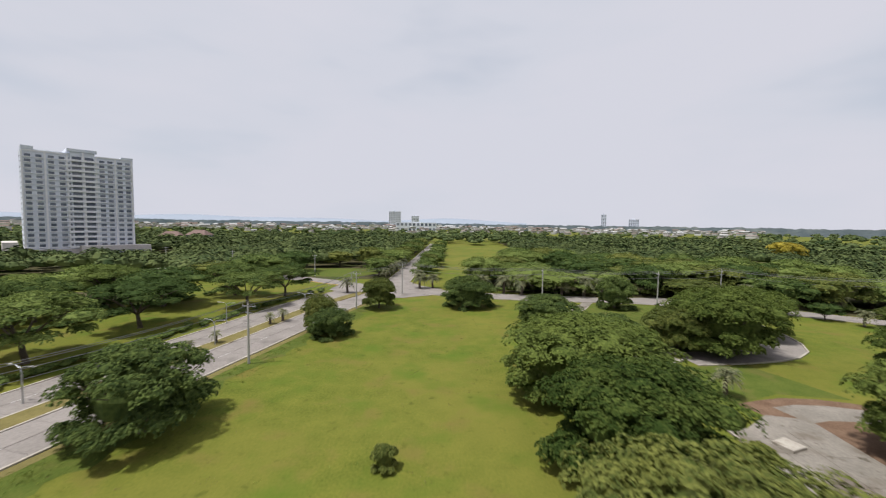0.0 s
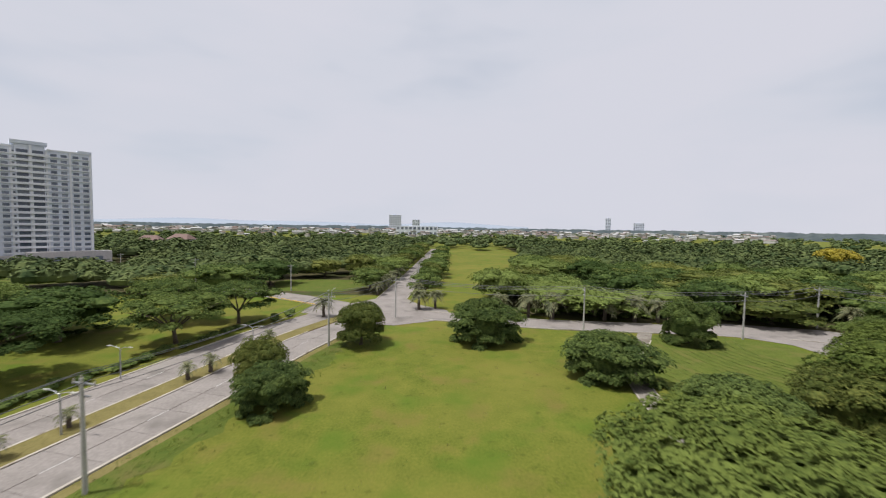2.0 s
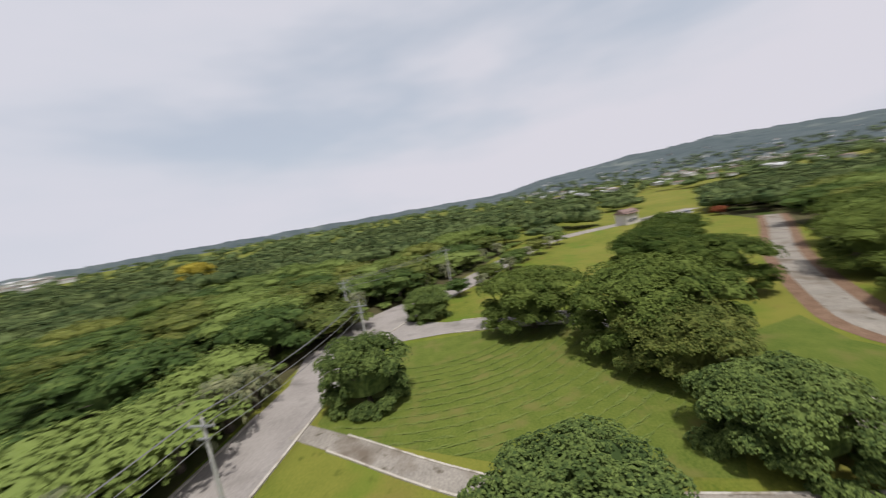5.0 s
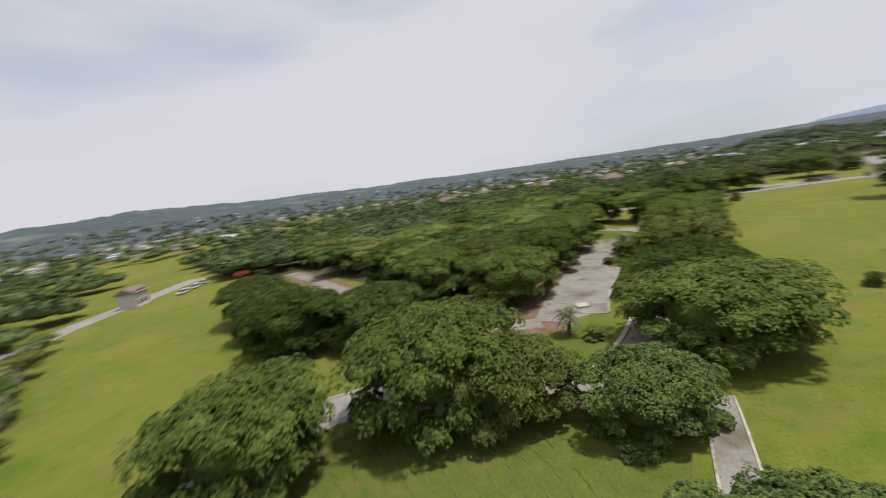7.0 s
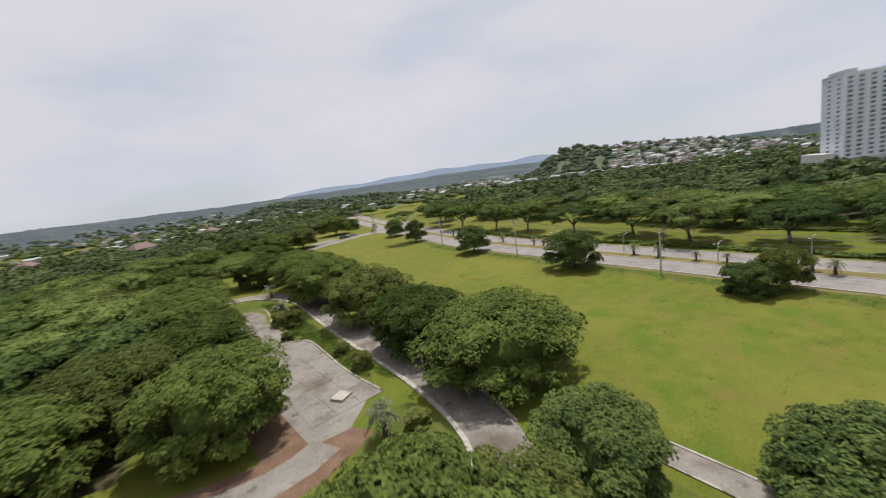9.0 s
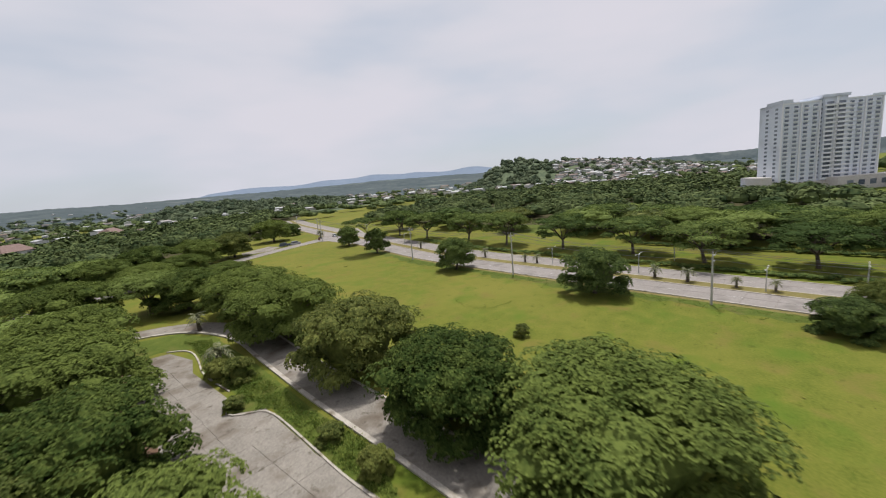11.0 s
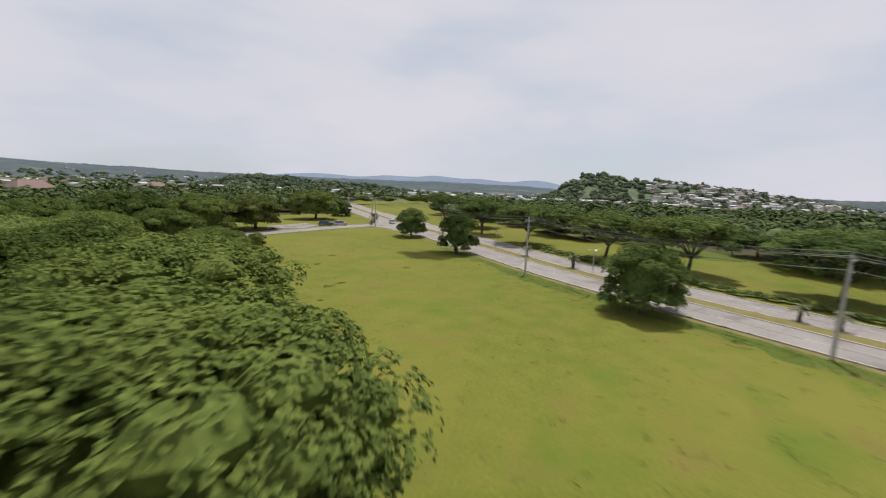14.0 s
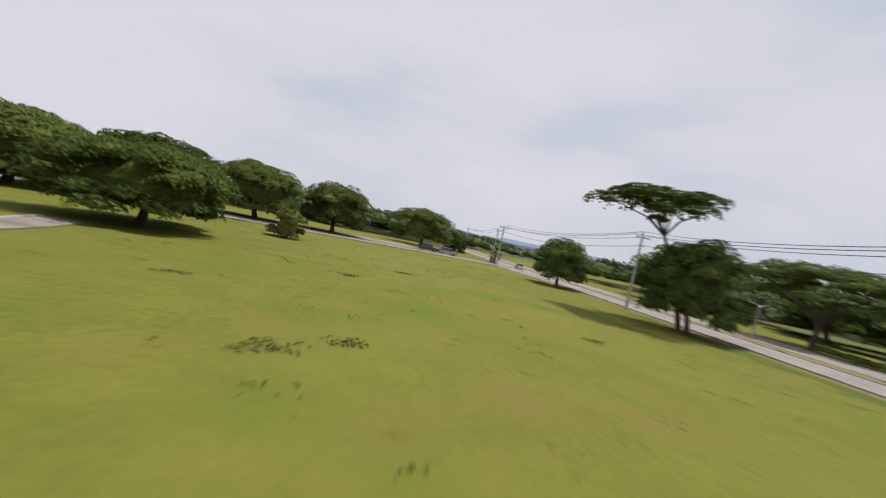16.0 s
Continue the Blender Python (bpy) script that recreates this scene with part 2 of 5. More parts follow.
def box(bm, x0, x1, y0, y1, z0, z1, m=None):
    r = bmesh.ops.create_cube(bm, size=1, matrix=(m or Matrix()) @ Matrix.Translation(((x0 + x1) / 2, (y0 + y1) / 2, (z0 + z1) / 2)) @ Matrix.Diagonal((x1 - x0, y1 - y0, z1 - z0, 1)))
    return r["verts"]


class Cloth:
    """Collects quads."""

    def __init__(self):
        self.v, self.q, self.n = [], [], 0

    def add(self, v, q):
        v, q = np.asarray(v, float).reshape(-1, 3), np.asarray(q, int).reshape(-1, 4)
        self.v.append(v)
        self.q.append(q + self.n)
        self.n += len(v)

    def mesh(self, name, material):
        return mesh_quads(name, np.concatenate(self.v), np.concatenate(self.q), material)


def tube(c, pts, radii, seg=7):
    pts = [Vector(p) for p in pts]
    v = []
    for i, p in enumerate(pts):
        d = (pts[min(i + 1, len(pts) - 1)] - pts[max(i - 1, 0)]).normalized()
        a = d.cross(Vector((0.3, 1, 0.1))).normalized()
        b = d.cross(a)
        for k in range(seg):
            w = 2 * math.pi * k / seg
            v.append(p + radii[i] * (math.cos(w) * a + math.sin(w) * b))
    q = [(i * seg + k, i * seg + (k + 1) % seg, (i + 1) * seg + (k + 1) % seg, (i + 1) * seg + k) for i in range(len(pts) - 1) for k in range(seg)]
    c.add([tuple(x) for x in v], q)


def leaves(c, pos, nrm, size, rng, wide=0.75, aim=None):
    """One folded leaf spray a point: a rhombus whose middle stands proud."""
    n = len(pos)
    d = rng.normal(size=(n, 3)) * (1.0 if aim is None else 0.45)
    if aim is not None:
        d += aim
    d -= (d * nrm).sum(1, keepdims=True) * nrm
    d /= np.linalg.norm(d, axis=1, keepdims=True) + 1e-9
    s = np.cross(nrm, d)
    L = size * rng.uniform(0.7, 1.35, (n, 1))
    tip = pos + d * L * 0.5 - nrm * L * 0.10
    tail = pos - d * L * 0.5 - nrm * L * 0.06
    a = pos + s * L * wide * 0.5 + nrm * L * 0.10
    b = pos - s * L * wide * 0.5 + nrm * L * 0.10
    v = np.stack([tail, a, tip, b], 1).reshape(-1, 3)
    c.add(v, np.arange(4 * n).reshape(n, 4))


def core(c, x, y, z, r, h, seg=9):
    """A small closed mass inside a lobe, so that no light shines through it."""
    v = []
    prof = [(0.15, 1.0), (0.62, 0.80), (0.95, 0.32), (0.90, -0.15), (0.35, -0.38)]
    for f, k in prof:
        v += [(x + r * f * math.cos(6.2832 * i / seg), y + r * f * math.sin(6.2832 * i / seg), z + h * k) for i in range(seg)]
    c.add(v, [(j * seg + i, j * seg + (i + 1) % seg, (j + 1) * seg + (i + 1) % seg, (j + 1) * seg + i) for j in range(len(prof) - 1) for i in range(seg)])


def spray_pad(c, p, n, pr, k, size, rng, wide=0.7):
    """One foliage pad: sprays lying over a flat cap that faces n, its rim bent down."""
    n = np.asarray(n) / np.linalg.norm(n)
    t1 = np.cross(n, (0.31, 0.22, 0.05))
    t1 /= np.linalg.norm(t1)
    t2 = np.cross(n, t1)
    u, a = rng.uniform(0, 1, k) ** 0.5, rng.uniform(0, 6.283, k)
    ph = rng.uniform(0, 6.283)
    ragged = pr * u * (1 + 0.25 * np.sin(3 * a + ph) + rng.normal(0, 0.08, k))
    rad = np.cos(a)[:, None] * t1 + np.sin(a)[:, None] * t2
    pos = p + rad * ragged[:, None] + n * (pr * (0.55 * (1 - u * u) - 0.16 + rng.normal(0, 0.05, k)))[:, None]
    nrm = n * 0.9 + rad * (0.75 * u ** 2)[:, None] + np.array((0, 0, 0.25)) + rng.normal(0, 0.13, (k, 3))
    nrm /= np.linalg.norm(nrm, axis=1, keepdims=True)
    leaves(c, pos, nrm, size, rng, wide, rad * u[:, None])


def crown_mesh(name, R, z0, z1, lobes, per_pad, size, material, seed, lobe=0.34, flat=0.6, pad=0.30, skirt=0.6, low=-0.05, fill=0.60, cored=0.80, round_=0.8):
    """A crown of rounded lobes standing on one another, each covered with flat pads of leaf sprays."""
    rng = np.random.default_rng(seed)
    c = Cloth()
    ph = rng.uniform(0, 6.283, 3)
    outline = lambda a: 1 + 0.10 * math.sin(2 * a + ph[0]) + 0.07 * math.sin(3 * a + ph[1]) + 0.05 * math.sin(5 * a + ph[2])
    places = []
    for i in range(lobes):
        a = i * 2.39996 + rng.normal(0, 0.22)
        f = 0.80 * math.sqrt((i + 0.4) / lobes)
        lr = R * lobe * rng.uniform(0.78, 1.22)
        top = (z1 - z0) * max(0.05, 1 - (f / 0.98) ** 2) ** (0.5 * round_) - lr * flat
        places.append((R * f * outline(a) * math.cos(a), R * f * outline(a) * math.sin(a), z0 + top * (1 + rng.normal(0, 0.07)), lr))
    for i in range(int(lobes * skirt)):
        a = 6.283 * (i + rng.uniform(-0.3, 0.3)) / max(1, int(lobes * skirt))
        f, lr = rng.uniform(0.66, 0.82), R * lobe * rng.uniform(0.55, 0.85)
        places.append((R * f * outline(a) * math.cos(a), R * f * outline(a) * math.sin(a), z0 + (z1 - z0) * rng.uniform(low, 0.22) - lr * flat * 0.3, lr))
    if fill:
        core(c, 0, 0, z0 + 0.1 * (z1 - z0), R * fill, (z1 - z0) * 0.62, 14)
    far = np.array([(x, y, z, r) for x, y, z, r in places])
    for j, (x, y, z, lr) in enumerate(places):
        if cored:
            core(c, x, y, z - 0.05 * lr, lr * cored, lr * flat * cored)
        count = int(2.3 / (pad * pad))
        for i in range(count):
            h = 1 - 1.25 * (i + 0.5) / count
            g, a = math.sqrt(max(0.0, 1 - h * h)), i * 2.39996 + rng.normal(0, 0.2)
            k = rng.uniform(0.90, 1.08)
            p = np.array((x + lr * k * g * math.cos(a), y + lr * k * g * math.sin(a), z + lr * flat * k * h))
            d = (far[:, :3] - p) / far[:, 3:4]
            d[:, 2] /= flat
            d = np.linalg.norm(d, axis=1)
            d[j] = 9
            if d.min() < 0.86:
                continue
            pr = lr * pad * rng.uniform(0.75, 1.3)
            spray_pad(c, p, (0.75 * g * math.cos(a), 0.75 * g * math.sin(a), 0.62 + max(h, 0)), pr, int(per_pad * rng.uniform(0.8, 1.2)) + 3, size, rng)
    return c.mesh(name, material)


def limbs_mesh(name, R, z0, z1, r0, seed, stem=0.35, n=6, lean=0.3, spread=0.7):
    """A tapered trunk that forks into limbs reaching into the crown."""
    rng = np.random.default_rng(seed)
    c = Cloth()
    top = Vector((rng.normal(0, lean), rng.normal(0, lean), z0 * stem + 0.6))
    tube(c, [(0, 0, -0.1), (0.02, 0.03, 0.25), top * 0.55, top], [r0 * 1.6, r0 * 1.12, r0 * 0.95, r0 * 0.85], 9)
    for i in range(n):
        a = 6.28 * i / n + rng.uniform(-0.3, 0.3)
        reach = R * spread * rng.uniform(0.7, 1.15)
        end = Vector((reach * math.cos(a), reach * math.sin(a), z0 + (z1 - z0) * rng.uniform(0.25, 0.6)))
        mid = top.lerp(end, 0.5) + Vector((0, 0, 0.10 * reach))
        tube(c, [top * 0.93, top.lerp(mid, 0.5) + Vector((0, 0, -0.02 * reach)), mid, end], [r0 * 0.55, r0 * 0.42, r0 * 0.28, r0 * 0.08], 6)
        for s in (-0.5, 0.5):
            e2 = mid + Vector((math.cos(a + s) * reach * 0.45, math.sin(a + s) * reach * 0.45, (z1 - z0) * 0.35))
            tube(c, [mid, mid.lerp(e2, 0.5) + Vector((0, 0, 0.1)), e2], [r0 * 0.25, r0 * 0.16, r0 * 0.05], 5)
    return c.mesh(name, M_BARK)


def make_tree(name, crown, limbs, label, category="tree", group=""):
    root = new(name)
    tagged(root, label, category, group)
    part("trunk", limbs, root)
    part("crown", crown, root)
    return root


def stand(x, y, turn, s=1.0, sz=None, z=0.0):
    return pose(x, y, z, 0, 0, turn) @ Matrix.Diagonal((s, s, sz or s, 1))


USED = {}


def put(kind, x, y, turn, s=1.0, sz=None, label="", group="", z=0.0):
    """Stands a model, or a copy of it once it is in use."""
    m = stand(x, y, turn, s, sz, z)
    if kind.name not in USED:
        USED[kind.name] = True
        kind.matrix_basis = m
        ob = kind
    else:
        kind.scale, keep = (1, 1, 1), kind.matrix_basis.copy()
        ob = copy_thing(kind, m)
        kind.matrix_basis = keep
    if label or group:
        tagged(ob, label, "", group)
    return ob


# ---- plan ----
def smooth(pts, step=4.5):
    """A polyline through the points, evenly spaced, rounded a little at its bends."""
    p = [Vector((*q, 0)) for q in pts]
    for _ in range(3):
        p = [p[0]] + [w for a, b in zip(p, p[1:]) for w in (a.lerp(b, 0.25), a.lerp(b, 0.75))] + [p[-1]]
    res, left = [p[0]], step
    for a, b in zip(p, p[1:]):
        d = (b - a).length
        while d >= left > 0:
            a = a.lerp(b, left / d)
            res.append(a)
            d = (b - a).length
            left = step
        left -= d
    return res


def offset(line, d):
    """The line moved d metres to the right of its direction."""
    res = []
    for i, p in enumerate(line):
        t = (line[min(i + 1, len(line) - 1)] - line[max(i - 1, 0)]).normalized()
        res.append(p + Vector((t.y, -t.x, 0)) * d)
    return res


def strip_mesh(name, line, d0, d1, z, material, thick=0.0):
    a, b = offset(line, d0), offset(line, d1)
    c = Cloth()
    n = len(line)
    if not thick:
        v = [(p.x, p.y, z) for p in a] + [(p.x, p.y, z) for p in b]
        c.add(v, [(i, n + i, n + i + 1, i + 1) for i in range(n - 1)])
    else:
        v = [(p.x, p.y, z) for p in a] + [(p.x, p.y, z + thick) for p in a] + [(p.x, p.y, z + thick) for p in b] + [(p.x, p.y, z) for p in b]
        c.add(v, [(k * n + i, (k + 1) * n + i, (k + 1) * n + i + 1, k * n + i + 1) for k in range(3) for i in range(n - 1)] + [(0, 3 * n, 2 * n, n), (n - 1, 2 * n - 1, 3 * n - 1, 4 * n - 1)])
    return c.mesh(name, material)


def kerb(line, d, name="kerb", w=0.28, h=0.16):
    return tagged(new(name, strip_mesh(name, line, d - w / 2, d + w / 2, 0.0, M_KERB, h)), "weathered pale concrete kerb along the road", "kerb", "", "structure")


def slabs(root, line, d0, d1, z, material, gap=0.018):
    """Concrete bays of a carriageway, one piece each, with open joints."""
    a, b = offset(line, d0), offset(line, d1)
    for i in range(len(line) - 1):
        ta, tb = (a[i + 1] - a[i]), (b[i + 1] - b[i])
        side = (b[i] - a[i]).normalized() * gap
        p = [a[i] + ta * 0.004 + side, b[i] + tb * 0.004 - side, b[i + 1] - tb * 0.004 - side, a[i + 1] - ta * 0.004 + side]
        v = [(q.x, q.y, z - 0.03) for q in p] + [(q.x, q.y, z) for q in p]
        c = Cloth()
        c.add(v, [(4, 5, 6, 7), (0, 1, 5, 4), (1, 2, 6, 5), (2, 3, 7, 6), (3, 0, 4, 7)])
        part("slab", c.mesh("slab", material), root)


def area(name, outline, z, material, label, category="ground"):
    bm = bmesh.new()
    bm.faces.new([bm.verts.new((x, y, z)) for x, y in outline])
    bmesh.ops.triangulate(bm, faces=bm.faces[:])
    return tagged(new(name, bm_mesh(name, bm, material)), label, category, "", "structure")


BOULEVARD = smooth([(-11, 119), (-16, 107), (-21.8, 92), (-25.9, 71), (-29.6, 56), (-34.2, 35), (-39.4, 14), (-44.4, -6), (-50.3, -25), (-57.5, -41), (-65.5, -60), (-81, -97), (-98, -137), (-128, -204), (-160, -262)])
CROSS = smooth([(-13, 118.5), (1, 114.6), (17, 110), (33, 108.2), (52, 107), (66, 105), (80, 99), (100, 85), (124, 72), (146, 59), (158, 44), (168, 14), (182, -20)])
SPUR = smooth([(65.5, 101), (66.5, 92), (64.8, 81), (62.5, 70), (57, 63.5), (46, 61), (37, 60)])
LANE = smooth([(37.5, 59.5), (32.5, 57), (28.8, 50), (26.2, 41), (24, 30), (21.6, 17), (17.8, 0), (13.6, -16), (17, -31), (30, -38), (48, -36)], 3.0)
DRIVE = smooth([(39.5, 104.5), (36, 98.5), (29, 88), (25.5, 80), (24, 73), (22.5, 64), (21.8, 58)], 3.0)
NORTH = smooth([(-16, 118), (-15.5, 135), (-14.5, 160), (-13.3, 195), (-12, 240), (-10, 320), (-8, 400)])
WEST = smooth([(-19, 120), (-30, 128), (-42, 136), (-60, 144.5), (-90, 157), (-136, 173)])
SOUTH = smooth([(-82, -106), (-62, -104), (-42, -100.5), (-22, -96), (0, -90), (30, -84), (70, -84)])
TRACK = smooth([(36, 41), (44, 43.5), (55, 38), (68, 31), (84, 21), (104, 6), (130, -12)], 3.0)

FOOTWAY = smooth([(5, -34), (-1, -41), (-5, -48), (-7.0, -54), (-7.6, -60)], 2.0)

bm = bmesh.new()
bmesh.ops.create_grid(bm, x_segments=40, y_segments=40, size=4600)
ground = tagged(new("ground", bm_mesh("ground", bm, M_GRASS)), "yellowish green meadow grass with dry brown patches", "grass", "", "structure")

# boulevard: two concrete carriageways with a dry grass median between them
road = tagged(new("road", strip_mesh("road", BOULEVARD, 0.1, 18.2, 0.015, M_SOIL)), "pale concrete boulevard with two carriageways", "road", "", "structure")
for a, b in ((0.35, 3.9), (3.95, 7.5), (11.0, 14.4), (14.45, 17.9)):
    slabs(road, BOULEVARD[:62], a, b, 0.06, M_CONCRETE)
    part("pavement_bed", strip_mesh("pavement_bed", BOULEVARD[61:], a, b, 0.06, M_CONCRETE), road)
tagged(new("median", strip_mesh("median", BOULEVARD[2:], 7.75, 10.75, 0.02, M_DRY, 0.12)), "narrow median strip of dry grass", "median", "", "structure")
for d in (0.2, 7.62, 10.88, 18.05):
    kerb(BOULEVARD[5:] if d > 1 else BOULEVARD[2:], d)
tagged(new("trim_verge", strip_mesh("trim_verge", BOULEVARD[2:], -1.1, 0.02, 0.012, M_DRY)), "worn strip of dry earth beside the kerb", "verge", "", "structure")
def ragged_strip(name, line, d0, d1, wave, z, material, label):
    """A strip of ground beside a line whose far edge wanders in and out."""
    t = [(line[min(i + 1, len(line) - 1)] - line[max(i - 1, 0)]).normalized() for i in range(len(line))]
    v = [(p.x + q.y * d0, p.y - q.x * d0, z) for p, q in zip(line, t)]
    for p, q in zip(line, t):
        e = d1 + wave * noise.noise((p.x * 0.10, p.y * 0.10, 7.0)) + 0.5 * wave * noise.noise((p.x * 0.5, p.y * 0.5, 3.0))
        v.append((p.x + q.y * e, p.y - q.x * e, z))
    n = len(line)
    c = Cloth()
    c.add(v, [(i, i + 1, n + i + 1, n + i) for i in range(n - 1)])
    return tagged(new(name, c.mesh(name, material)), label, "grass", "", "structure")


fine = [a.lerp(b, k / 4) for a, b in zip(BOULEVARD[3:40], BOULEVARD[4:41]) for k in range(4)]
ragged_strip("lawn_roadside", fine, -1.1, -4.6, 3.4, 0.006, M_VERGE, "lush green grass along the boulevard kerb")
for i in range(6, 80, 2):
    for d in (3.92, 14.42):
        seg = BOULEVARD[i:i + 2]
        seg = [seg[0], seg[0].lerp(seg[1], 0.55)]
        tagged(new("road_marking", strip_mesh("road_marking", seg, d - 0.05, d + 0.05, 0.068, M_WHITE)), "short worn white lane line on concrete", "road marking", "lane lines", "structure")

cross_road = tagged(new("road_cross", strip_mesh("road_cross", CROSS, -4.0, 3.9, 0.03, M_CONCRETE)), "pale worn concrete side road", "road", "", "structure")
spur = tagged(new("road_spur", strip_mesh("road_spur", SPUR, -3.0, 3.0, 0.036, M_CONCRETE)), "pale concrete access road under the trees", "road", "", "structure")
lane = tagged(new("road_lane", strip_mesh("road_lane", LANE, -0.2, 5.2, 0.042, M_SLAB_OLD)), "old shaded concrete lane below the trees", "road", "", "structure")
drive = tagged(new("pavement_drive", strip_mesh("pavement_drive", DRIVE, -1.25, 1.25, 0.05, M_SLAB_OLD)), "narrow concrete drive crossing the grass", "path", "", "structure")
north_road = tagged(new("road_north", strip_mesh("road_north", NORTH, -4.2, 4.2, 0.022, M_CONCRETE)), "pale concrete road leading away between trees", "road", "", "structure")
west_road = tagged(new("road_west", strip_mesh("road_west", WEST, -4.0, 4.0, 0.026, M_CONCRETE)), "pale concrete road with yellow kerb marks", "road", "", "structure")
south_road = tagged(new("road_south", strip_mesh("road_south", SOUTH, -3.4, 3.4, 0.034, M_CONCRETE)), "pale concrete road along the field's end", "road", "", "structure")
track = tagged(new("road_track", strip_mesh("road_track", TRACK, -3.8, 3.6, 0.02, M_SOIL)), "reddish earth track below the trees", "track", "", "structure")
tagged(new("road_track_middle", strip_mesh("road_track_middle", TRACK[1:], -2.0, 1.8, 0.028, M_SLAB_OLD)), "broken concrete strip in the earth track", "track", "", "structure")
area("road_junction", [(-34, 117), (-26, 113), (-19, 107), (-11, 106.5), (-3, 111), (1, 115), (0, 122), (-7, 128), (-11, 136), (-20, 136), (-26, 127), (-34, 125)], 0.07, M_CONCRETE, "wide pale concrete road junction", "road")
area("road_junction_east", [(50, 103.3), (57, 101.5), (62.5, 97), (63, 90), (69, 90), (73, 97), (84, 95.5), (88, 101), (78, 108.5), (62, 112.8), (52, 111)], 0.064, M_CONCRETE, "wide pale concrete road bend with worn surface", "road")
area("road_junction_south", [(-71, -76), (-76, -97), (-74, -101), (-60, -100), (-62, -108), (-80, -110), (-108, -128), (-118, -120), (-100, -96), (-88, -72)], 0.072, M_CONCRETE, "wide pale concrete road junction", "road")
area("pavement_forecourt", [(-60, -111), (-52, -107), (-40, -108), (-44, -117), (-60, -121)], 0.04, M_SLAB_OLD, "dusty pale parking apron beside the road", "pavement")

tagged(new("pavement_footway", strip_mesh("pavement_footway", FOOTWAY, -1.0, 1.0, 0.046, M_SLAB_OLD)), "narrow pale concrete footway round the trees", "path", "", "structure")
kerb(FOOTWAY, -1.1, w=0.2, h=0.12)
kerb(CROSS[2:14], 3.9)
kerb(CROSS[1:14], -4.0)
kerb(CROSS[18:40], 3.9)
kerb(SPUR[3:], -3.0)
kerb(SPUR[3:12], 3.0)
kerb(DRIVE[2:], -1.3, w=0.2, h=0.12)
kerb(DRIVE[2:], 1.3, w=0.2, h=0.12)
kerb(LANE, -0.25, w=0.55, h=0.22)
kerb(LANE[3:28], 5.3)
kerb(SOUTH, -3.4)
kerb(SOUTH, 3.4)
kerb(NORTH[4:], 4.2)
kerb(NORTH[4:], -4.2)
tagged(new("kerb_end", bm_mesh("kerb_end", (lambda b: (box(b, 33.9, 38.6, 62.2, 62.6, 0, 0.25), b)[1])(bmesh.new()), M_KERB)), "pale concrete kerb closing the end of the lane", "kerb", "", "structure")
for i, (x, y) in enumerate(((-35.5, 127.4), (-39.5, 129.8), (-43.6, 132.4), (-48.0, 134.6))):
    bm = bmesh.new()
    box(bm, -2.2, 2.2, -0.12, 0.12, 0.02, 0.17, pose(x, y, 0.03, 0, 0, 150 - 2 * i))
    tagged(new("kerb_yellow", bm_mesh("kerb_yellow", bm, M_YELLOW)), "yellow painted traffic island kerb", "kerb", "yellow kerbs", "structure")

# old car park with concrete bays between the trees
lot = area("pavement_lot", [(36, 42), (31, 38.5), (29.2, 31), (27.2, 22), (25.3, 12.3), (28.7, 8.8), (26.3, 6.4), (24.7, -7), (22.5, -12), (23, -19), (28, -21), (31, -12), (33.5, 2), (36.2, 15), (38.6, 28), (40, 41)], 0.024, M_SLAB_OLD, "abandoned concrete car park with earth at its edges", "car park")
area("ground_lot_edge", [(40, 41), (44.5, 41), (42.5, 28), (40.5, 14), (37.5, 2), (34.5, -12), (30, -23), (27.6, -21.2), (30.9, -12), (33.4, 2), (36.1, 15), (38.5, 28)], 0.022, M_SOIL, "reddish bare earth along the car park", "ground")
bay_a, bay_b = Vector((29.4, 39.2, 0)), Vector((23.6, -12.4, 0))
for r in range(12):
    for k in range(3):
        t0, t1 = r / 12, (r + 1) / 12
        p, q = bay_a.lerp(bay_b, t0), bay_a.lerp(bay_b, t1)
        cut = 3.2 if 5 <= r <= 8 else (1.0 if r > 8 else 0.0)
        w = (9.0 if r < 5 else 7.6) - (0.35 * max(0, r - 5))
        o0, o1 = cut + (w - cut) * k / 3, cut + (w - cut) * (k + 1) / 3
        side = Vector((0.993, -0.118, 0))
        e = 0.018
        pts = [p + side * (o0 + e), q + side * (o0 + e), q + side * (o1 - e), p + side * (o1 - e)]
        s = (q - p).normalized() * e
        pts = [pts[0] + s, pts[1] - s, pts[2] - s, pts[3] + s]
        c = Cloth()
        c.add([(v.x, v.y, 0.02) for v in pts] + [(v.x, v.y, 0.062) for v in pts], [(4, 5, 6, 7), (0, 1, 5, 4), (1, 2, 6, 5), (2, 3, 7, 6), (3, 0, 4, 7)])
        part("slab", c.mesh("slab", M_SLAB_OLD), lot)
kerb(smooth([(29.3, 38.8), (28.9, 31), (27.0, 22), (25.1, 12.6), (27.4, 11.2), (28.5, 9.2), (27.2, 7.2), (25.6, 6.2)], 1.0), 0, w=0.22)
kerb(smooth([(25.2, 4), (24.4, -5), (22.2, -10.5), (20.6, -17), (23.5, -20.5)], 1.0), 0, w=0.22)
area("lawn_verge", [(24.4, 28), (28.6, 36), (28.8, 31), (26.9, 22), (25.0, 12.9), (27.4, 11.0), (28.3, 9.2), (27.0, 7.4), (25.2, 6.3), (24.1, -5), (21.9, -10.5), (20.2, -17), (20, -24), (15.5, -20), (18.9, 0), (22.7, 17)], 0.016, M_VERGE, "lush green grass strip between lane and car park")
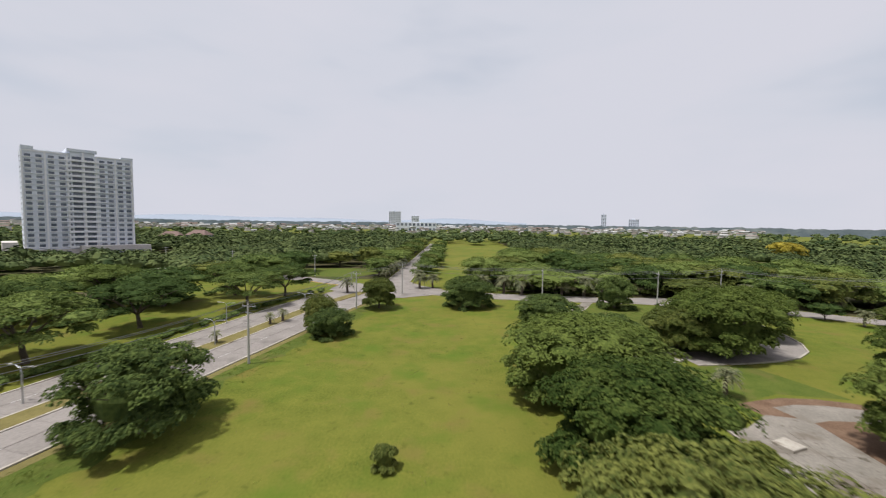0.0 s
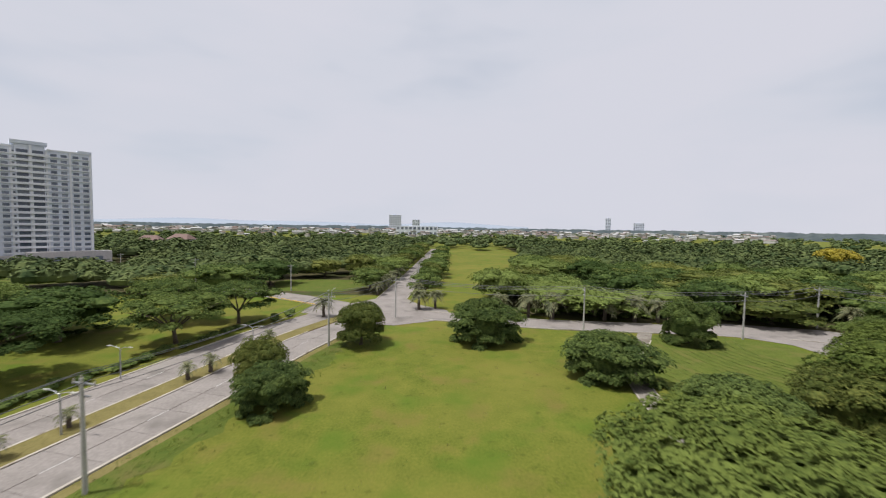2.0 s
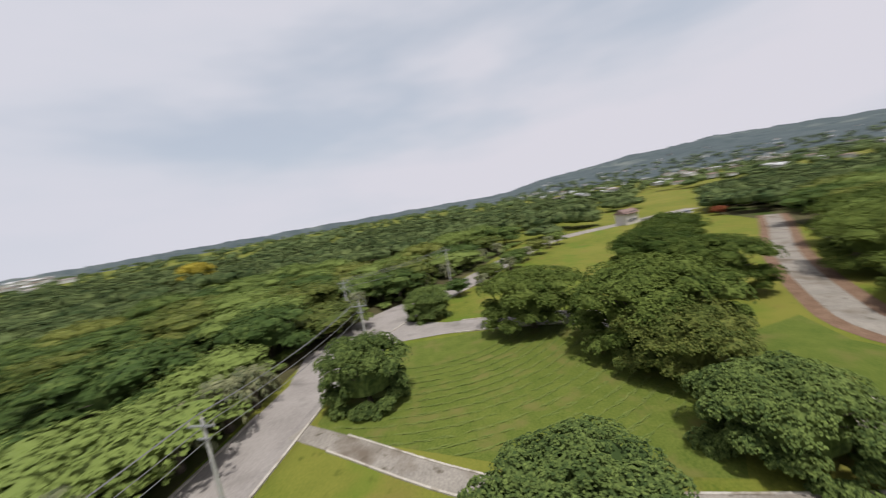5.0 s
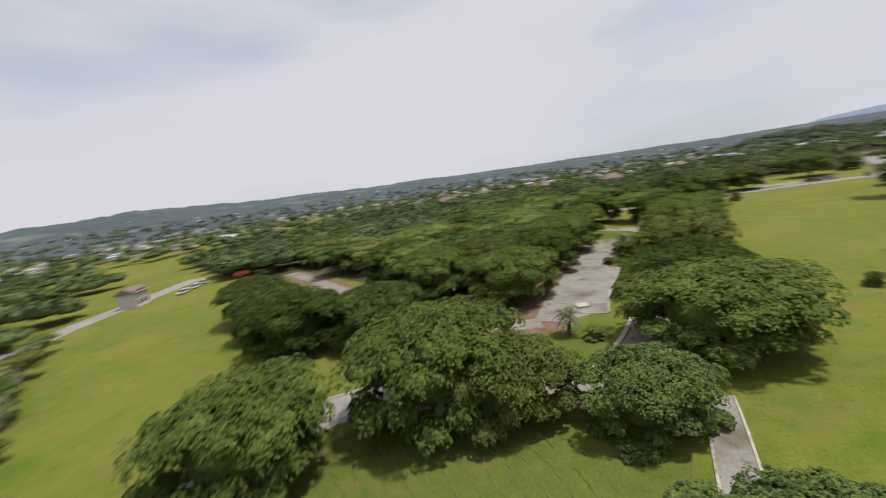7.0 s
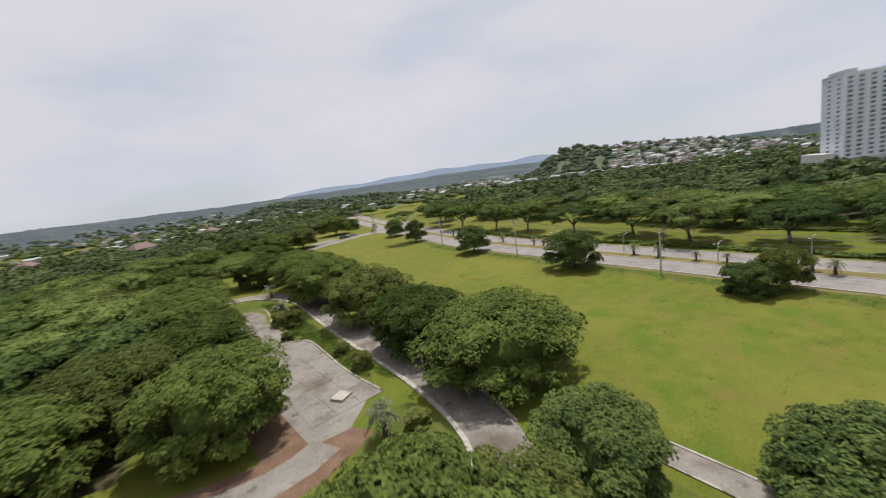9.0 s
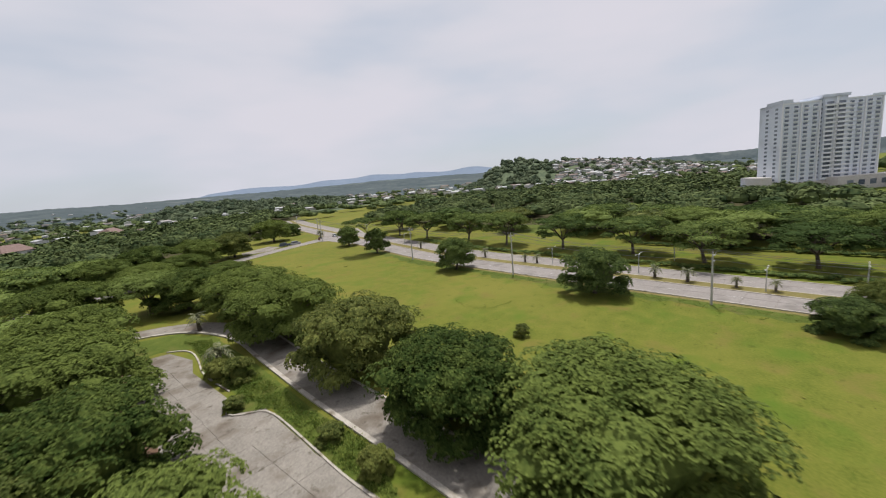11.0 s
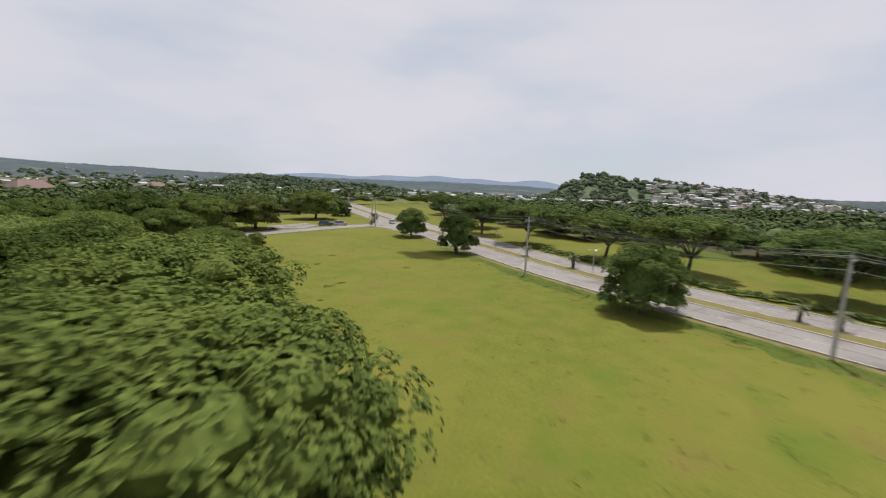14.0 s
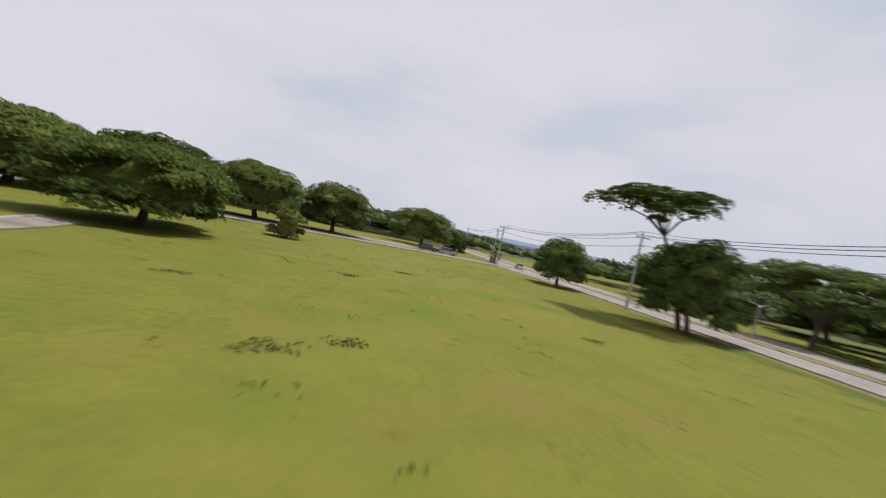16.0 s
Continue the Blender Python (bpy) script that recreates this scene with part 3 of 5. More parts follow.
area("lawn_bend", [(15.6, -17), (17.6, -28), (30, -36.2), (44, -34.6), (41, -23), (31, -22.5), (23.6, -21.2), (20.4, -17.4), (19, -12)], 0.014, M_VERGE, "lush green lawn inside the bend of the lane")
area("lawn_mown", [(28.6, 80), (38, 101), (40.5, 102.8), (52, 102.4), (58.5, 99.5), (61.2, 95), (61.6, 83), (60, 72), (54, 66), (38.5, 63.4), (31, 66), (26, 69)], 0.010, M_MOWN, "freshly mown green lawn with rows of cuttings")
area("lawn_corner", [(30, 55.8), (34.5, 56.6), (46, 57.6), (50, 46), (42, 47.5), (36, 45), (32, 42.5), (29.2, 44)], 0.010, M_VERGE, "green lawn with curved tyre tracks")
bm = bmesh.new()
box(bm, -1.0, 1.0, -0.9, 0.9, 0.0, 0.3, pose(33.0, 35.6, 0.06, 0, 0, 20))
tagged(new("concrete_slab", bm_mesh("concrete_slab", bm, M_KERB)), "pale square concrete block on the car park", "concrete block")

# rows of cut hay on the mown lawn, curved round its middle
hay = Cloth()
rng = np.random.default_rng(5)
for r in range(24):
    rad = 14 + r * 1.42
    for k in range(150):
        a = math.radians(150 + k * 0.9)
        x, y = 66 + rad * math.cos(a) * 1.05, 92 + rad * math.sin(a)
        if not (29 + max(0, (74 - y)) * 0.9 < x < 59.5 and 67.5 < y < 100.5 and x - 29 > (y - 80) * 0.42):
            continue
        if rng.uniform() < 0.30 + 0.4 * noise.noise((x * 0.15, y * 0.15, 1.0)):
            continue
        for _ in range(2):
            s, w = rng.uniform(0.35, 0.8), a + 1.57 + rng.normal(0, 0.12)
            px, py = x + rng.normal(0, 0.10), y + rng.normal(0, 0.10)
            h = rng.uniform(0.03, 0.08)
            hay.add([(px - s * math.cos(w), py - s * math.sin(w), 0.012), (px + 0.11 * math.sin(w), py - 0.11 * math.cos(w), h), (px + s * math.cos(w), py + s * math.sin(w), 0.012), (px - 0.11 * math.sin(w), py + 0.11 * math.cos(w), h)], [(0, 1, 2, 3)])
tagged(new("hay_rows", hay.mesh("hay_rows", M_STRAW)), "thin curved rows of cut hay on the lawn", "hay", "", "stuff")


# ---- trees ----
RAIN = [make_tree("rain_tree", crown_mesh("rain_crown", 8.0, 3.0, 9.6, 28, 17, 0.31, mat, 11 + i, lobe=0.245, flat=0.66, pad=0.29, skirt=0.9, low=-0.16, fill=0.62, cored=0.70), limbs_mesh("rain_limbs", 8.0, 3.6, 9.4, 0.42, 21 + i), "spreading rain tree with a broad dense green crown") for i, mat in enumerate((M_LEAF_RAIN, M_LEAF_RAIN, M_LEAF_LIGHT))]
FIELD = [make_tree("field_tree", crown_mesh("field_crown", 6.0, 2.0, 8.0, 30, 14, 0.27, M_LEAF_DARK, 31 + i, lobe=0.235, flat=0.75, pad=0.28, skirt=1.0, low=-0.26, fill=0.62, cored=0.72, round_=1.0), limbs_mesh("field_limbs", 6.0, 1.8, 7.8, 0.30, 41 + i, stem=0.5), "round dense dark green tree standing in the grass") for i in range(2)]
FIELD.append(make_tree("field_tree", crown_mesh("sparse_crown", 6.0, 2.4, 8.0, 26, 15, 0.27, M_LEAF_DARK, 38, lobe=0.235, flat=0.7, pad=0.31, skirt=1.0, low=-0.18, fill=0.55, cored=0.66, round_=1.0), limbs_mesh("sparse_limbs", 6.0, 2.4, 7.8, 0.30, 48, stem=0.5, n=8, spread=0.85), "open crowned dark tree with bare forking limbs"))
OPEN = [make_tree("umbrella_tree", crown_mesh("umbrella_crown", 8.5, 5.6, 10.2, 19, 14, 0.38, M_LEAF, 51 + i, lobe=0.25, flat=0.42, pad=0.32, skirt=0.55, low=-0.10, fill=0.0, cored=0.74, round_=0.9), limbs_mesh("umbrella_limbs", 8.5, 6.2, 10.0, 0.36, 61 + i, stem=0.42, n=7, spread=0.8), "umbrella shaped rain tree with a bare forked trunk") for i in range(2)]
WOOD = [make_tree("rain_tree", crown_mesh("wood_crown", 8.0, 4.2, 9.6, 12, 8, 0.64, mat, 71 + i, lobe=0.36, flat=0.45, pad=0.41, skirt=0.5, low=-0.10, fill=0.62), limbs_mesh("wood_limbs", 8.0, 4.2, 9.4, 0.40, 81 + i, n=5), "broad rain tree in dense woodland") for i, mat in enumerate((M_LEAF, M_LEAF, M_LEAF_LIGHT, M_LEAF))]
for lot_ in (RAIN, FIELD, OPEN, WOOD):
    for i, k in enumerate(lot_):
        k.name = k.name.split(".")[0] + ("" if i == 0 else ".%03d" % i)


def tree(kinds, i, x, y, R, H, turn, label="", group=""):
    base = {"r": (8.0, 9.6), "f": (6.0, 8.0), "o": (8.5, 10.4), "w": (8.0, 9.8)}[kinds]
    model = {"r": RAIN, "f": FIELD, "o": OPEN, "w": WOOD}[kinds][i]
    return put(model, x, y, turn, R / base[0], H / base[1], label, group)


EAST_ROW = [  # between the field and the lane
    ("r", 0, 17.8, 49.0, 10.4, 9.0, 10), ("r", 1, 17.0, 33.0, 8.2, 8.8, 40), ("r", 2, 13.8, 15.8, 8.0, 9.9, 80),
    ("r", 1, 10.2, -5.2, 9.2, 10.4, 120), ("r", 0, 4.6, -26.2, 9.8, 9.8, 200), ("r", 1, 8.5, -45.5, 8.4, 9.4, 300), ("r", 0, 3.0, -83.0, 8.2, 7.8, 30), ("r", 1, -10.0, -89.0, 7.0, 7.8, 130),
    ("f", 1, 28.2, 64.9, 5.8, 6.0, 0), ("f", 0, 22.2, 80.6, 6.4, 6.1, 70)]
for k, i, x, y, R, H, a in EAST_ROW:
    tree(k, i, x, y, R, H, a, "", "trees along the field")
tree("r", 1, 46.6, 64.4, 9.2, 10.6, 33, "tall spreading rain tree shading the lane's end")
tree("r", 2, 40.2, 64.8, 6.4, 7.2, 140, "smaller pale green tree beside a rain tree")
tree("r", 0, 59.8, 76.2, 7.8, 9.2, 75, "broad rain tree at the edge of the mown lawn")
tree("f", 1, 43.7, 97.8, 5.2, 8.0, 250, "dense dark tree beside the side road")
tree("f", 0, 73.0, 93.5, 4.2, 6.0, 15, "small dark tree beside the road bend")
tree("r", 0, 63.0, 47.5, 7.4, 9.0, 20)
tree("r", 1, 87.0, 43.0, 7.2, 8.8, 60)
tree("r", 1, 75.5, 50.5, 8.6, 9.6, 190)
tree("r", 0, 98.0, 36.0, 8.0, 9.4, 290)
for x, y, R, H, a, i in ((44.4, 31.0, 8.2, 9.6, 10, 0), (62.0, 23.0, 9.0, 9.8, 100, 1), (76.0, 9.0, 9.6, 10.2, 200, 0), (41.5, 12.0, 8.2, 9.6, 20, 1), (37.5, -8.5, 9.4, 10.0, 130, 0), (34.0, -25.0, 9.4, 10.2, 220, 1), (52.0, 17.5, 8.4, 9.8, 310, 2)):
    tree("r", i, x, y, R, H, a, "broad rain tree beside the old car park")
tree("o", 0, 14.0, -51.0, 8.2, 9.8, 60, "rain tree with bare trunk beside the lane bend")
tree("r", 1, 27.0, -56.0, 9.0, 10.4, 150)
for n, (x, y, R, H) in enumerate(((81, 92.5, 3.2, 4.6), (87, 87.5, 2.8, 4.0), (95, 80.5, 3.4, 4.8), (101, 78.5, 2.6, 3.8), (108, 73.0, 3.4, 5.0), (116, 69.5, 2.8, 4.2), (125, 62.5, 3.4, 5.0), (139, 53.0, 3.2, 4.6))):
    tree("w", n % 4, x, y, R, H, 53 * n, "small bushy tree beside the far road", "trees along the far road")
# along the boulevard's near side
tree("r", 2, -15.1, 93.5, 4.6, 7.2, 20, "small light green tree beside the junction")
tree("f", 0, 6.4, 96.4, 6.4, 7.6, 110, "low dense tree in the grass")
tree("f", 1, -20.0, 69.6, 4.2, 5.0, 200, "small dark tree beside the boulevard")
tree("r", 2, -23.0, 73.4, 3.6, 6.6, 60, "small light green tree beside the boulevard")
tree("f", 2, -28.9, 36.6, 6.5, 8.6, 310, "round dark tree with open lower crown beside the road")
tree("f", 2, -40.0, -1.8, 5.6, 8.6, 45, "dark tree beside the boulevard")
lone = tree("f", 2, -55.4, -45.2, 4.6, 9.0, 160, "dark tree with a tall sparse upper tier")
tree("f", 2, -67.3, -73.0, 5.2, 8.2, 270, "round tree on a bare trunk beside the road")
# field's south end
tree("r", 0, -10.6, -63.5, 6.6, 6.2, 40, "broad low rain tree at the field's end")
tree("r", 1, -22.0, -107.0, 8.8, 10.4, 85)
tree("r", 2, -37.5, -110.0, 8.4, 10.2, 10)
tree("r", 0, -6.0, -108.0, 9.4, 10.6, 310)
tree("r", 1, 9.0, -101.0, 9.0, 9.2, 210)
tree("r", 0, -72.0, -135.0, 9.4, 11.6, 140, "broad rain tree beside the south junction")
tree("f", 1, -92.0, -146.0, 5.0, 7.0, 30)
# open row beyond the boulevard
for n, (x, y, R, H) in enumerate(((-57, 73, 8.6, 9.2), (-58.5, 54, 9.2, 9.8), (-66, 38, 9.2, 10.2), (-70, 18, 9.0, 10.4), (-75, -3, 8.4, 11.4), (-78, -20, 8.4, 11.0), (-84.5, -44, 9.0, 11.4), (-93, -66, 8.6, 11.8), (-46, 92, 8.0, 8.6), (-43, 106.5, 7.5, 8.6), (-57, 107, 8.0, 9.0))):
    tree("o", n % 2, x, y, R, H, 47 * n, "", "trees beyond the boulevard")

# second, denser belt behind it
for n, (x, y, R, H) in enumerate(((-66, 92, 9.0, 9.2), (-80, 60, 9.4, 9.4), (-90, 40, 9.0, 9.4), (-86, 96, 9.0, 9.0), (-92, 72, 9.2, 9.2), (-98, 18, 8.8, 9.6), (-106, -14, 8.8, 10.0), (-114, -50, 8.8, 10.4), (-112, -80, 8.8, 10.4), (-104, 40, 9.0, 9.4))):
    tree("w", n % 4, x, y, R, H, 71 * n, "", "trees beyond the boulevard")

for n in range(14):
    p = offset(NORTH, 8.6)[6 + 3 * n]
    tree("w", n % 4, p.x, p.y + 2 * math.sin(3 * n), 5.0 + 1.2 * math.sin(5 * n), 6.6 + math.sin(7 * n), 83 * n, "", "trees along the north road")

for n in range(16):
    p = offset(NORTH, -9.6)[7 + 3 * n]
    tree("w", (n + 1) % 4, p.x + math.sin(4 * n), p.y, 6.4 + 1.2 * math.sin(5 * n), 7.2 + math.sin(3 * n), 57 * n, "", "trees along the north road")

# a tall thin tier above the lone dark tree
root = new("tall_tree")
tagged(root, "tall thin leaning tree with a sparse flat top", "tree")
root.matrix_basis = stand(-56.6, -46.6, 0, 1.0, 0.91)
c = Cloth()
tube(c, [(0, 0, -0.1), (0.8, -0.5, 4), (2.2, -1.3, 8), (3.4, -2.0, 10.6), (4.2, -2.4, 12.2)], [0.26, 0.22, 0.18, 0.13, 0.07], 7)
for k in range(7):
    w = k * 0.9
    tube(c, [(3.0, -1.8, 9.8), (3.4 + 1.6 * math.cos(w), -2.0 + 1.6 * math.sin(w), 11.6), (4.0 + 4.6 * math.cos(w), -2.4 + 4.6 * math.sin(w), 12.9)], [0.10, 0.07, 0.03], 5)
part("trunk", c.mesh("tall_limbs", M_BARK), root)
part("crown", crown_mesh("tall_crown", 6.6, 12.0, 14.4, 13, 26, 0.34, M_LEAF_DARK, 6, lobe=0.26, flat=0.32, pad=0.34, skirt=0.2, low=0.0, fill=0.0, cored=0.5), root, "", Matrix.Translation((4.0, -2.4, 0)))


# ---- woodland ----
def inside(x, y, poly):
    hit = False
    for (x0, y0), (x1, y1) in zip(poly, poly[1:] + poly[:1]):
        if (y0 > y) != (y1 > y) and x < (x1 - x0) * (y - y0) / (y1 - y0) + x0:
            hit = not hit
    return hit


def far_from(line, x, y, d):
    return min((p.x - x) ** 2 + (p.y - y) ** 2 for p in line) > d * d


FOREST_NE = [(6, 127), (30, 113), (64, 112), (88, 99), (112, 84), (150, 68), (300, 150), (330, 460), (64, 460), (60, 345), (40, 232), (24, 150)]
FOREST_NW = [(-20, 142), (-16, 460), (-300, 460), (-300, 136), (-60, 136)]
FOREST_W = [(-84, 108), (-64, 100), (-76, 60), (-92, 36), (-100, 0), (-108, -40), (-120, -76), (-150, -150), (-420, -170), (-420, 108)]
FOREST_E = [(54, 29), (70, 21), (104, 0), (150, -8), (240, -60), (240, -330), (0, -330), (-4, -118), (40, -92), (36, -60), (28, -44), (46, -30), (50, -4), (54, 6), (52, 24)]
FOREST_S = [(-104, -150), (-86, -160), (0, -150), (0, -420), (-320, -420), (-176, -262), (-150, -220)]
FOREST_FAR_E = [(132, 78), (168, 40), (206, 0), (420, -100), (460, 200), (300, 150)]
CLEAR = [(-42, 160, 17), (150, 190, 16), (192, 216, 20), (-120, 40, 14), (-110, -10, 12), (-140, 80, 16), (-190, 190, 30), (-168, 196, 30), (-236, 96, 36), (-150, 20, 14), (70, -40, 9), (90, -150, 20), (-200, 20, 18), (-170, -60, 20), (112, 172, 12), (-140, 172, 20), (-152, 188, 20), (163, 16, 13), (190, 14, 9), (139, 118, 13), (152, 112, 12), (126, 160, 13)]
# dark sheets under the woods paint the shade seen between crowns
for name_, poly in (("ground_woods_east", FOREST_E), ("ground_woods_north", FOREST_NE), ("ground_woods_south", FOREST_S), ("ground_woods_west", [(x - 14, y) if x > -200 else (x, y) for x, y in FOREST_W]), ("ground_woods_northwest", FOREST_NW)):
    area(name_, poly, 0.008, M_FLOOR_SHADED, "dark leaf litter and earth below the trees", "ground")
for k, (x, y, r) in enumerate(CLEAR):
    if any(inside(x, y, p) for p in (FOREST_E, FOREST_NE, FOREST_W, FOREST_NW)):
        area("ground_clearing_%d" % (k + 1), [(x + r * (1 + 0.2 * math.sin(3 * w + k)) * math.cos(w), y + r * (1 + 0.2 * math.cos(2 * w + k)) * math.sin(w)) for w in np.linspace(0, 6.0, 20)], 0.012, M_VERGE, "small grassy clearing in the woods", "grass")
PLACED = [(o.matrix_basis.translation.x, o.matrix_basis.translation.y, 7.5) for o in scene.objects if o.parent is None and "tree" in o.name]
rng = np.random.default_rng(9)
woods = Cloth()
count = 0


def far_crown(c, x, y, R, H, n, size, base=0.0):
    """A distant crown: a few overlapping rounded lobes, roughened by leaf sprays."""
    lobes, seg = (2, 6) if n < 20 else (4, 6) if n < 100 else (6, 7)
    for k in range(lobes):
        a, f = 2.4 * k + rng.uniform(0, 1), 0.62 * math.sqrt(k / lobes)
        r = R * rng.uniform(0.48, 0.66)
        lx, ly, lz = x + R * f * math.cos(a), y + R * f * math.sin(a), base + H * (0.56 - 0.22 * f) + rng.normal(0, 0.03) * H
        h = max(0.40 * H, r * 0.42)
        core(c, lx, ly, lz, r * 0.86, h * 0.86, seg)
        m = max(6, n // lobes)
        w, g = rng.uniform(0, 6.283, m), rng.uniform(0.0, 1.0, m) ** 0.55
        up = np.sqrt(1 - 0.98 * g * g)
        bulge = 1 + 0.10 * np.sin(5 * w + 9 * g)
        pos = np.stack([lx + r * bulge * g * np.cos(w), ly + r * bulge * g * np.sin(w), lz + h * up * bulge], 1)
        nrm = np.stack([0.5 * g * np.cos(w), 0.5 * g * np.sin(w), 0.8 + up], 1) + rng.normal(0, 0.15, (m, 3))
        nrm /= np.linalg.norm(nrm, axis=1, keepdims=True)
        leaves(c, pos, nrm, size, rng, 0.85)


for poly, gap, thin in ((FOREST_E, 12.0, 0.02), (FOREST_NE, 12.0, 0.03), (FOREST_NW, 12.5, 0.05), (FOREST_W, 13.5, 0.10), (FOREST_S, 13.5, 0.12), (FOREST_FAR_E, 14.0, 0.2)):
    xs, ys = [p[0] for p in poly], [p[1] for p in poly]
    y = min(ys)
    while y < max(ys):
        x = min(xs) + (rng.uniform(0, gap))
        while x < max(xs):
            px_, py_ = x + rng.normal(0, gap * 0.2), y + rng.normal(0, gap * 0.2)
            x += gap
            if rng.uniform() < thin or not inside(px_, py_, poly):
                continue
            if any((px_ - a) ** 2 + (py_ - b) ** 2 < r * r for a, b, r in CLEAR):
                continue
            if any((px_ - a) ** 2 + (py_ - b) ** 2 < r * r for a, b, r in PLACED):
                continue
            if not (far_from(TRACK, px_, py_, 8.0) and far_from(NORTH, px_, py_, 6.8) and far_from(WEST, px_, py_, 7) and far_from(CROSS, px_, py_, 7.6) and far_from(BOULEVARD, px_, py_, 14)):
                continue
            R, H = rng.uniform(5.8, 9.6), rng.uniform(5.6, 10.2)
            d = math.hypot(px_ - 10, py_ - 40)
            near = min(math.hypot(px_ - a, py_ - b) for a, b in ((0, 20), (0, 60), (25, 98), (52, 85), (35, 35), (-12, -20)))
            if near < 112 and count < 270:
                count += 1
                kind = "o" if poly is FOREST_W and d < 140 else "w"
                tree(kind, int(rng.integers(0, 2 if kind == "o" else 4)), px_, py_, R, H, rng.uniform(0, 360), "", "woodland trees")
            else:
                far_crown(woods, px_, py_, R, H, 216 if near < 200 else 60, 1.35 if near < 200 else 2.4)
        y += gap * 0.9
# wide ring of distant woods
for k in range(2700):
    d = 330 * math.exp(rng.uniform(0, 1.45))
    a = rng.uniform(0, 2 * math.pi)
    x, y = 10 + d * math.sin(a), 40 + d * math.cos(a)
    if math.hypot(x + 236, y - 96) < 50 or math.hypot(x + 170, y - 198) < 40:
        continue
    if any(inside(x, y, p) for p in (FOREST_NE, FOREST_NW, FOREST_W, FOREST_E, FOREST_S, FOREST_FAR_E)) or inside(x, y, [(4, 131), (24, 150), (40, 232), (60, 345), (25, 345)]):
        continue
    if 92 < math.degrees(a) % 360 < 262 and rng.uniform() < 0.18:
        continue
    far_crown(woods, x, y, rng.uniform(7, 13), rng.uniform(7, 11.5), 14, 3.4)
tagged(new("woodland", woods.mesh("woodland", M_LEAF_FAR)), "distant unbroken canopy of green woodland", "woodland", "", "stuff")

yellow = make_tree("blossom_tree", crown_mesh("blossom_crown", 9.0, 5.0, 13.5, 14, 14, 0.7, M_FLOWER, 91, pad=0.36), limbs_mesh("blossom_limbs", 9.0, 5.0, 13.5, 0.4, 92), "large tree covered in yellow blossom")
yellow.matrix_basis = stand(198, 226, 0, 0.95, 0.95)
red = make_tree("flame_tree", crown_mesh("flame_crown", 5.0, 3.0, 6.5, 10, 14, 0.5, M_RED, 93, pad=0.36), limbs_mesh("flame_limbs", 5.0, 3.0, 6.5, 0.3, 94), "flame tree with red orange blossom")
red.matrix_basis = stand(146, -6, 0, 0.5)


# ---- palms and shrubs ----
def palm_crown(name, seed, n=34, L=2.6, up=0.0):
    rng_ = np.random.default_rng(seed)
    c = Cloth()
    for i in range(n):
        a = i * 2.39996
        lift = rng_.uniform(-0.35, 1.15)
        l = L * rng_.uniform(0.8, 1.1)
        rib = []
        for s in np.linspace(0, 1, 8):
            h = up + math.sin(lift) * l * s - 0.75 * l * s ** 2.2 * (0.6 + 0.3 * math.cos(lift))
            r = math.cos(lift * 0.8) * l * s * (1 - 0.12 * s)
            rib.append(np.array((r * math.cos(a), r * math.sin(a), h)))
        side = np.array((-math.sin(a), math.cos(a), 0))
        for k in range(7):
            p, q = rib[k], rib[k + 1]
            w = 0.42 * l / 2.6 * math.sin(math.pi * min(1, (k + 1.4) / 8.2)) + 0.05
            for sg in (-1, 1):
                drop = np.array((0, 0, -0.35 * w))
                fwd = (q - p) * 0.9
                c.add([p, p + (q - p) * 0.55, p + (q - p) * 0.6 + side * sg * w + fwd * 0.6 + drop, p + side * sg * w * 0.85 + fwd * 0.55 + drop], [(0, 1, 2, 3)])
    return c.mesh(name, M_PALM)


def palm_trunk(name, H, r):
    c = Cloth()
    n = 12
    tube(c, [(0.03 * math.sin(i), 0.02 * math.cos(i), H * i / n - 0.05) for i in range(n + 1)], [r * (1.15 if i % 2 else 0.95) * (1.25 - 0.3 * i / n) for i in range(n + 1)], 9)
    return c.mesh(name, M_BARK)


date_palm = new("date_palm")
tagged(date_palm, "tall date palm with arching grey green fronds", "palm", "palms beside the side road")
part("trunk", palm_trunk("date_trunk", 3.6, 0.27), date_palm)
part("crown", palm_crown("date_crown", 1, 42, 2.9), date_palm, "", Matrix.Translation((0, 0, 3.6)))
for n, (x, y, s) in enumerate(((-7, 122.4, 1.1), (-3, 124, 1.0), (18.6, 116.2, 1.2), (23.6, 114.4, 1.35), (35.3, 114.2, 1.3), (41.6, 113.2, 1.3), (46.4, 112.6, 1.15), (12.5, 118.5, 1.1), (50.5, 113.6, 0.9), (79, 114, 1.0), (86, 110, 1.05), (93, 106, 1.0), (100, 97, 1.0), (109, 91, 1.0), (117, 86, 0.9), (126, 80, 1.0), (136, 74, 1.0), (90, 82, 0.8), (104, 74, 0.9), (118, 67, 0.9), (134, 57, 0.9), (-20.5, 142, 0.9), (-20, 150, 1.0), (-19.5, 158, 1.0), (-19.3, 167, 1.0), (-19, 176, 1.0), (-18.6, 186, 1.0), (-8.2, 140, 0.9), (-8, 156, 0.9), (-7.6, 172, 1.0), (-27.5, 113, 1.0), (-84, -112, 0.9))):
    put(date_palm, x, y, 37 * n, s)
tagged(date_palm, "", "", "palms beside the side road")
median_palm = new("young_palm")
tagged(median_palm, "young palm with a stout trunk on the median", "palm", "palms on the median")
part("trunk", palm_trunk("young_trunk", 1.7, 0.2), median_palm)
part("crown", palm_crown("young_crown", 2, 22, 1.5, 0.1), median_palm, "", Matrix.Translation((0, 0, 1.7)))
